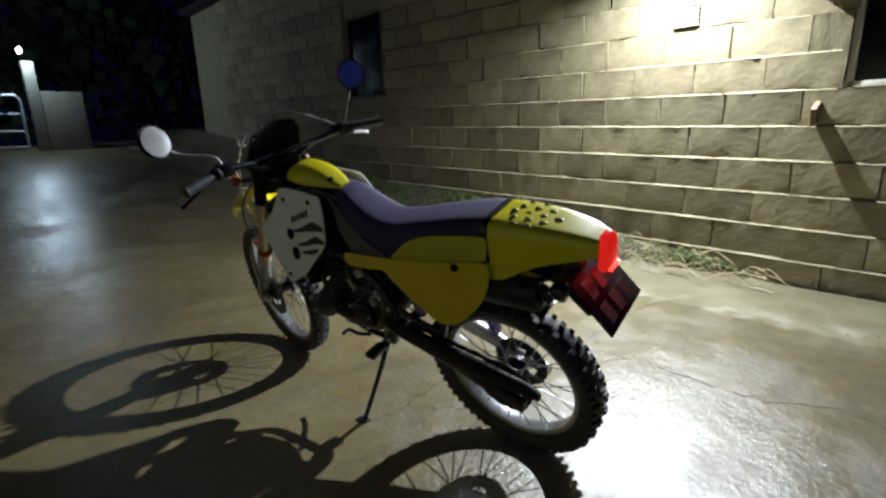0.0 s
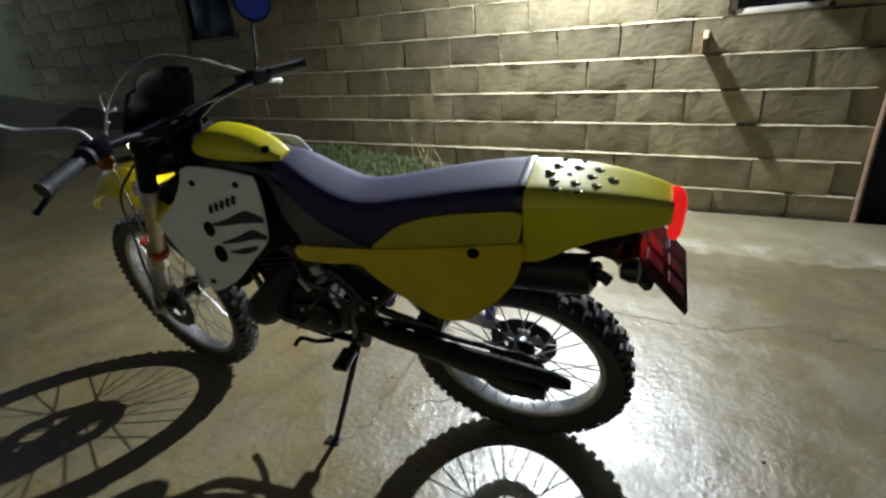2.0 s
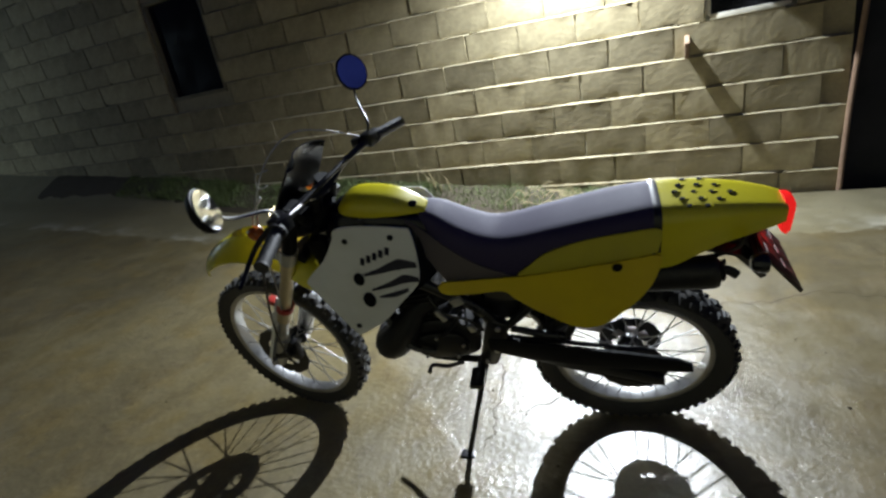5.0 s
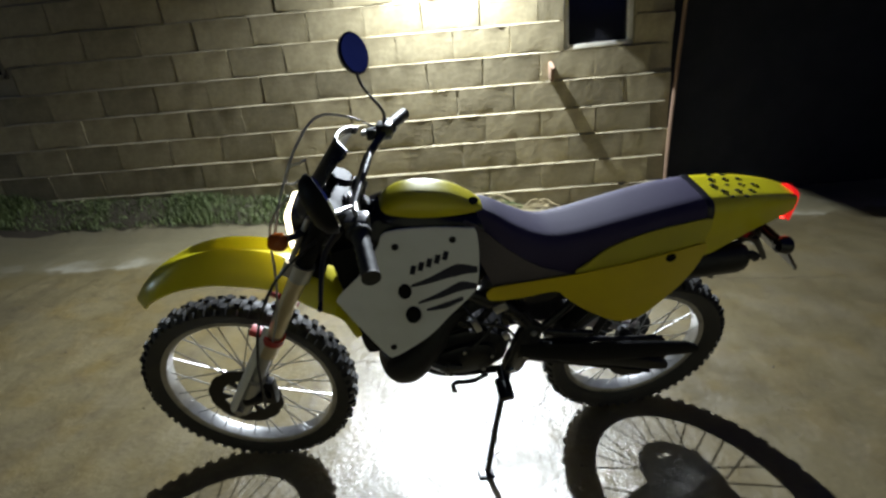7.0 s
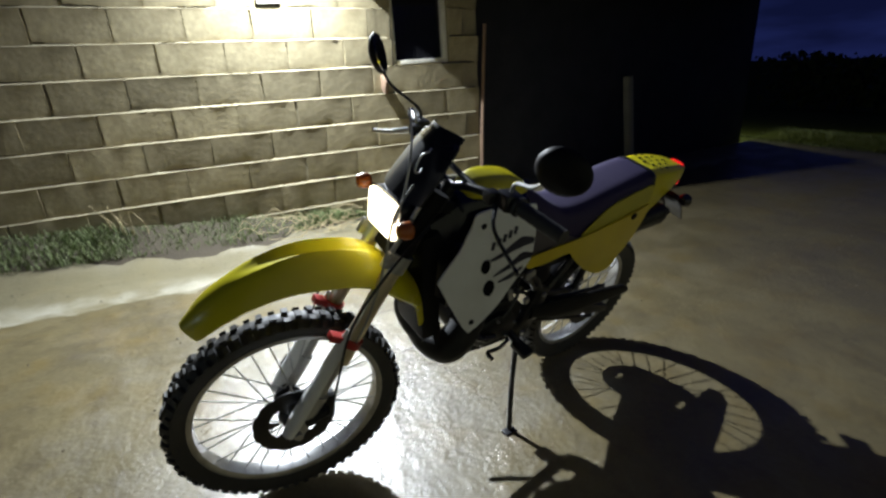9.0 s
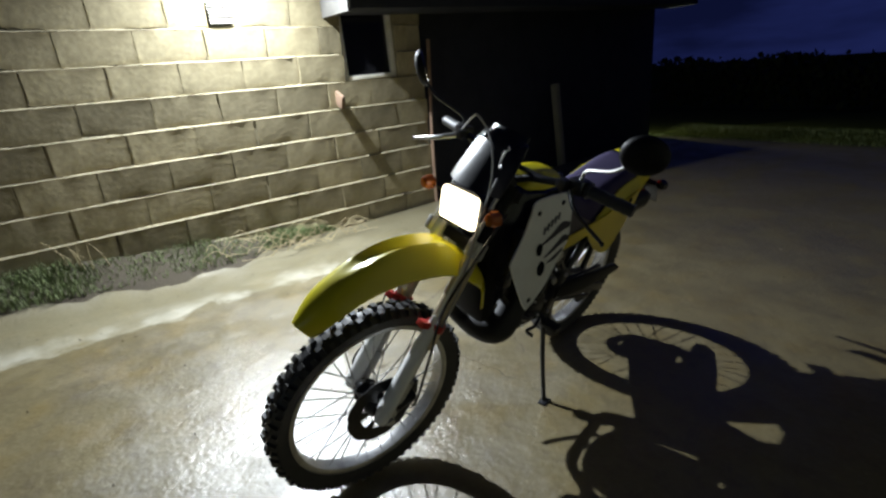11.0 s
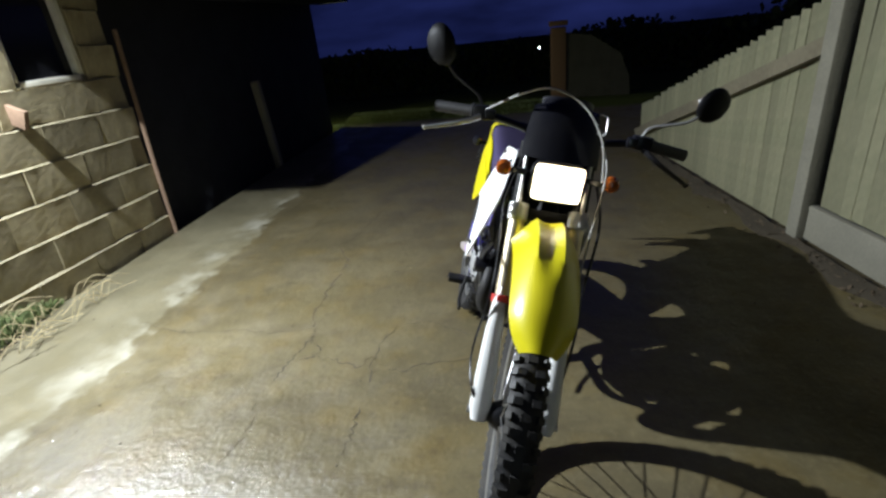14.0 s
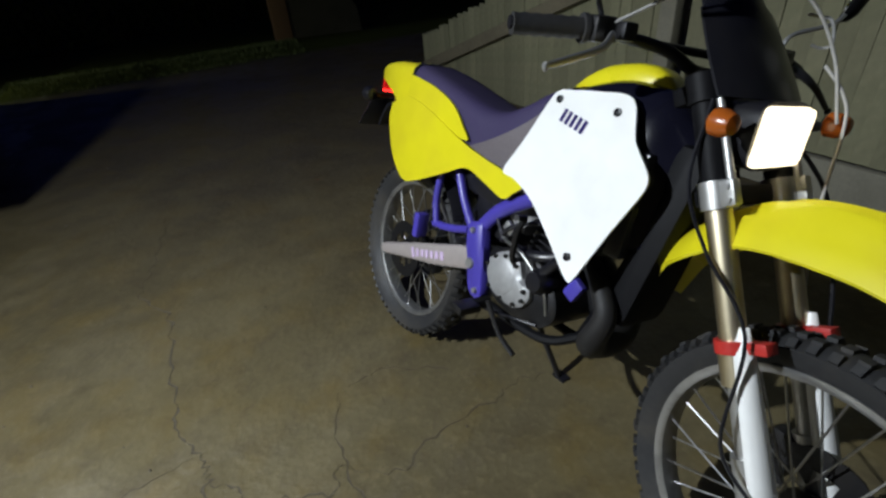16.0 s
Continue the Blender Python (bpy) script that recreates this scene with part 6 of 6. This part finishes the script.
for c, size, mat in (((0.60, 0.10, 0.665), (0.04, 0.012, 0.03), "alu"), ((0.665, 0.098, 0.60), (0.018, 0.012, 0.05), "alu"), ((0.575, 0.10, 0.545), (0.02, 0.012, 0.03), "alu"), ((0.625, -0.098, 0.60), (0.035, 0.012, 0.025), "alu"), ((0.845, -0.07, 0.53), (0.035, 0.02, 0.05), "purple")):
    bm = bmesh.new()
    box(bm, (0, 0, 0), size, 0.004, Matrix.Translation(c) @ Euler((0, radians(25), 0)).to_matrix().to_4x4())
    bike_part("bracket", bm, mat)
for sgn in (-1, 1):
    bm = bmesh.new()
    box(bm, (0.925, 0.06 * sgn, 0.76), (0.045, 0.085, 0.22), 0.01)
    bike_part("radiator", bm, "black")
bm = bmesh.new()
tube(bm, [(0.985, 0, 0.84), (0.935, 0, 0.68), (0.90, 0, 0.53), (0.86, 0, 0.40)], 0.022, 10)
tube(bm, [(0.86, 0.0, 0.40), (0.77, 0.05, 0.352), (0.55, 0.07, 0.352)], 0.013, 8)
tube(bm, [(0.86, 0.0, 0.40), (0.77, -0.05, 0.352), (0.55, -0.07, 0.352)], 0.013, 8)
tube(bm, [fork(0, 0, -0.10), fork(0, 0, 0.10)], 0.034, 14, curve=False)
bike_part("frame_downtube", bm, "matte_black")
bm = bmesh.new()
tube(bm, [(0.79, 0.0, 0.58), (0.85, -0.05, 0.60), (0.915, -0.085, 0.575), (0.955, -0.095, 0.525), (0.935, -0.085, 0.455), (0.915, -0.045, 0.425), (0.91, 0.02, 0.425), (0.885, 0.075, 0.44), (0.85, 0.085, 0.47), (0.80, 0.075, 0.53), (0.74, 0.05, 0.60), (0.60, 0.03, 0.65), (0.42, 0.03, 0.68), (0.30, 0.0, 0.69)], [0.018, 0.02, 0.022, 0.025, 0.03, 0.036, 0.045, 0.056, 0.058, 0.05, 0.034, 0.022, 0.02, 0.025], 14)
bike_part("exhaust_pipe", bm, "exhaust", "black looping exhaust expansion pipe")
SET["body"] = True
for sgn in (-1, 1):
    bm = bmesh.new()
    tube(bm, [(0.57, 0.07 * sgn, 0.37), (0.57, 0.12 * sgn, 0.36)], 0.014, 8, curve=False)
    box(bm, (0.575, 0.15 * sgn, 0.36), (0.045, 0.075, 0.022), 0.006)
    bike_part("footpeg", bm, "engine")
bm = bmesh.new()
tube(bm, [(0.62, 0.115, 0.40), (0.67, 0.13, 0.40), (0.72, 0.13, 0.405), (0.725, 0.16, 0.405)], 0.007, 8)
bike_part("gear_lever", bm, "engine")
bm = bmesh.new()
tube(bm, [(0.62, -0.12, 0.40), (0.70, -0.14, 0.36), (0.76, -0.14, 0.34)], 0.007, 8)
bike_part("brake_pedal", bm, "engine")
bm = bmesh.new()
tube(bm, [(0.36, -0.02, 0.44), (0.42, 0, 0.58), (0.46, 0, 0.68)], 0.032, 12)
bike_part("shock_absorber", bm, "black")
bm = bmesh.new()
SET["body"] = False
tube(bm, [(0.55, 0.085, 0.40), (0.565, 0.11, 0.345), (0.60, 0.17, 0.22), (0.642, 0.255, 0.068)], [0.014, 0.011, 0.0095, 0.0095], 10)
box(bm, (0, 0, 0), (0.05, 0.035, 0.008), 0.003, Matrix.Translation((0.648, 0.262, 0.066)) @ Euler((LEANING, 0, 0)).to_matrix().to_4x4())
bike_part("side_stand", bm, "black", "thin black side stand")


# ---------------------------------------------------------------- far things
def build_pillar_far():
    e = thing("gate_pillar", Matrix.Translation((9.0, -0.69, -0.30)), "orange brick gate pillar at the end of the drive", "pillar")
    bm = bmesh.new()
    box(bm, (0, 0, 0.68), (0.3, 0.28, 1.36), 0.012)
    part("shaft", bm, M["brick_red"], e)
    bm = bmesh.new()
    box(bm, (0, 0, 1.43), (0.36, 0.34, 0.09), 0.012)
    part("cap", bm, M["brick_red"], e)
    bm = bmesh.new()
    vs = [bm.verts.new(p) for p in ((0, 0, 0), (1.25, 0, 0), (1.22, 0, 0.42), (1.05, 0, 0.82), (0.5, 0, 1.16), (0, 0, 1.22))]
    f = bm.faces.new(vs)
    bmesh.ops.solidify(bm, geom=[f], thickness=0.1)
    w = part("garden_wall", bm, M["far_wall"])
    w.matrix_world = Matrix.Translation((8.9, -0.84, -0.28)) @ Euler((0, 0, math.atan2(-1.0, -0.5))).to_matrix().to_4x4()
    tagged(w, "grey rendered garden wall with a swept top", "wall", kind="structure")


build_pillar_far()


def build_yard_gate():
    """Steel field gate, pale pillar and small lamp at the far end of the yard."""
    gx, gz = -9.7, 0.9
    e = thing("steel_gate", Matrix.Translation((gx, 0.0, gz)), "closed tubular steel field gate", "gate")
    bm = bmesh.new()
    tube(bm, [(0, 0, 0.05), (0, 0, 0.86), (0, -0.05, 0.92), (0, -2.6, 0.92), (0, -2.6, 0.05)], 0.022, 8, curve=False)
    part("gate_frame", bm, M["steel_gate"], e)
    for z in (0.08, 0.34, 0.62):
        bm = bmesh.new()
        tube(bm, [(0, -0.0, z), (0, -2.6, z)], 0.014, 8, curve=False)
        part("bar", bm, M["steel_gate"], e)
    bm = bmesh.new()
    box(bm, (0, 0, 0.72), (0.16, 0.17, 1.5), 0.02)
    p = part("gate_pillar", bm, M["render_wall"])
    p.matrix_world = Matrix.Translation((gx, 0.2, gz))
    tagged(p, "pale rendered gate pillar lit by a small lamp", "pillar")
    bm = bmesh.new()
    box(bm, (0, 0.29, 0.48), (0.14, 0.6, 1.02), 0.015)
    w = part("wall_west", bm, M["render_wall"])
    w.matrix_world = Matrix.Translation((gx, 0.3, gz))
    tagged(w, "low rendered wall beside the gate pillar", "wall", kind="structure")
    lamp = thing("yard_lamp", Matrix.Translation((gx + 0.12, 0.12, gz + 1.62)), "small bright white lamp on the gate pillar", "lamp")
    bm = bmesh.new()
    lathe(bm, [(0.001, -0.03), (0.035, -0.02), (0.045, 0.0), (0.035, 0.02), (0.001, 0.03)], Matrix.Translation((0.05, 0, 0)), 16)
    part("bulb", bm, M["yard_lamp"], lamp)
    bm = bmesh.new()
    tube(bm, [(-0.12, 0.06, -0.05), (-0.04, 0.0, 0.03), (0.05, 0, 0.04)], 0.012, 8)
    part("bracket", bm, M["black"], lamp)


build_yard_gate()
yard = bpy.data.lights.new("yard_lamp_light", "POINT")
yard.energy, yard.color, yard.shadow_soft_size = 55, (0.62, 0.84, 1.0), 0.05
new("yard_lamp_light", yard).matrix_world = Matrix.Translation((-9.4, 0.1, 2.52))


def build_floodlight():
    e = thing("floodlight", Matrix.Translation((LAMP.x, WALL_Y - 0.02, LAMP.z + 0.06)), "lit outdoor floodlight fixed high on the block wall", "lamp")
    bm = bmesh.new()
    box(bm, (0, -0.04, 0.07), (0.16, 0.08, 0.05), 0.008)
    tube(bm, [(0, 0, 0.04), (0, -0.08, 0.06), (0, -0.16, 0.05)], 0.012, 8)
    part("bracket", bm, M["black"], e)
    bm = bmesh.new()
    box(bm, (0, 0, 0.03), (0.2, 0.16, 0.04), 0.01, Matrix.Translation((0, -0.2, 0.02)) @ Euler((radians(-35), 0, 0)).to_matrix().to_4x4())
    part("housing", bm, M["black"], e)
    return e


build_floodlight()


def build_hedge(name, line, height, depth, count, seed, label):
    """A dark hedge: a core of stems with many small leaf clumps round it."""
    rnd = random.Random(seed)
    bm = bmesh.new()
    pts = [Vector(p) for p in line]
    for k in range(count):
        s = rnd.random() * (len(pts) - 1)
        i = min(int(s), len(pts) - 2)
        p = pts[i].lerp(pts[i + 1], s - i)
        lump = 0.78 + 0.22 * math.sin(s * 7.1) * math.sin(s * 3.3 + seed)
        z = height * lump * rnd.random() ** 0.7
        c = p + Vector((rnd.gauss(0, depth * 0.4), rnd.gauss(0, depth * 0.4), z))
        r = rnd.uniform(0.12, 0.3) * (0.5 + height / 5)
        q = Euler((rnd.uniform(0, 3), rnd.uniform(0, 3), rnd.uniform(0, 3))).to_matrix()
        vs = [bm.verts.new(c + q @ Vector(v) * r) for v in ((-0.5, 0, -0.25), (0.1, 0, -0.5), (0.55, 0.1, 0.05), (0.1, 0, 0.5), (-0.45, 0.1, 0.3))]
        bm.faces.new(vs)
    for k in range(int(len(pts) * 12)):
        s = rnd.random() * (len(pts) - 1)
        i = min(int(s), len(pts) - 2)
        p = pts[i].lerp(pts[i + 1], s - i)
        tube(bm, [p - Vector((0, 0, 0.3)), p + Vector((rnd.gauss(0, 0.2), rnd.gauss(0, 0.2), height * rnd.uniform(0.5, 0.85)))], rnd.uniform(0.03, 0.07), 5, curve=False)
    return tagged(part(name, bm, M["hedge"], smooth=False), label, "hedge", kind="stuff")


build_hedge("hedge", [(26, -16, -1.9), (25, -6, -1.8), (25, 4, -1.8), (26, 14, -1.9)], 2.5, 1.6, 7500, 4, "dark night hedge beyond the end of the drive")
build_hedge("hedge", [(-14, 16, 1.0), (-15, 6, 1.1), (-14, -1, 1.1), (-14, -9, 1.1), (-9, -16, 0.9)], 4.6, 1.8, 7000, 6, "tall dark trees beyond the yard gate")
build_hedge("hedge", [(-9, -14, 0.8), (0, -13, 0), (9, -10, -0.3), (18, -9, -1.2)], 3.4, 1.8, 5200, 8, "dark trees behind the timber fence")


# an unseen lamp, assumed round the garage's far corner, lights the grass there
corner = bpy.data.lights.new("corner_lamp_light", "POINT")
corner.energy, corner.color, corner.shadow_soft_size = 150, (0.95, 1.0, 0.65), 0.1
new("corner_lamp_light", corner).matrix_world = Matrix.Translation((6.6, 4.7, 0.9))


def build_far_lamp():
    e = thing("street_lamp", Matrix.Translation((22.2, -0.75, -1.62)), "tiny distant lamp on a post beyond the drive", "lamp")
    bm = bmesh.new()
    tube(bm, [(0, 0, -0.1), (0, 0, 1.5)], 0.02, 8, curve=False)
    part("pole", bm, M["black"], e)
    bm = bmesh.new()
    lathe(bm, [(0.001, -0.03), (0.035, -0.02), (0.045, 0.0), (0.03, 0.02), (0.001, 0.03)], Matrix.Translation((0, 0, 1.54)), 12)
    part("bulb", bm, M["far_bulb"], e)


build_far_lamp()
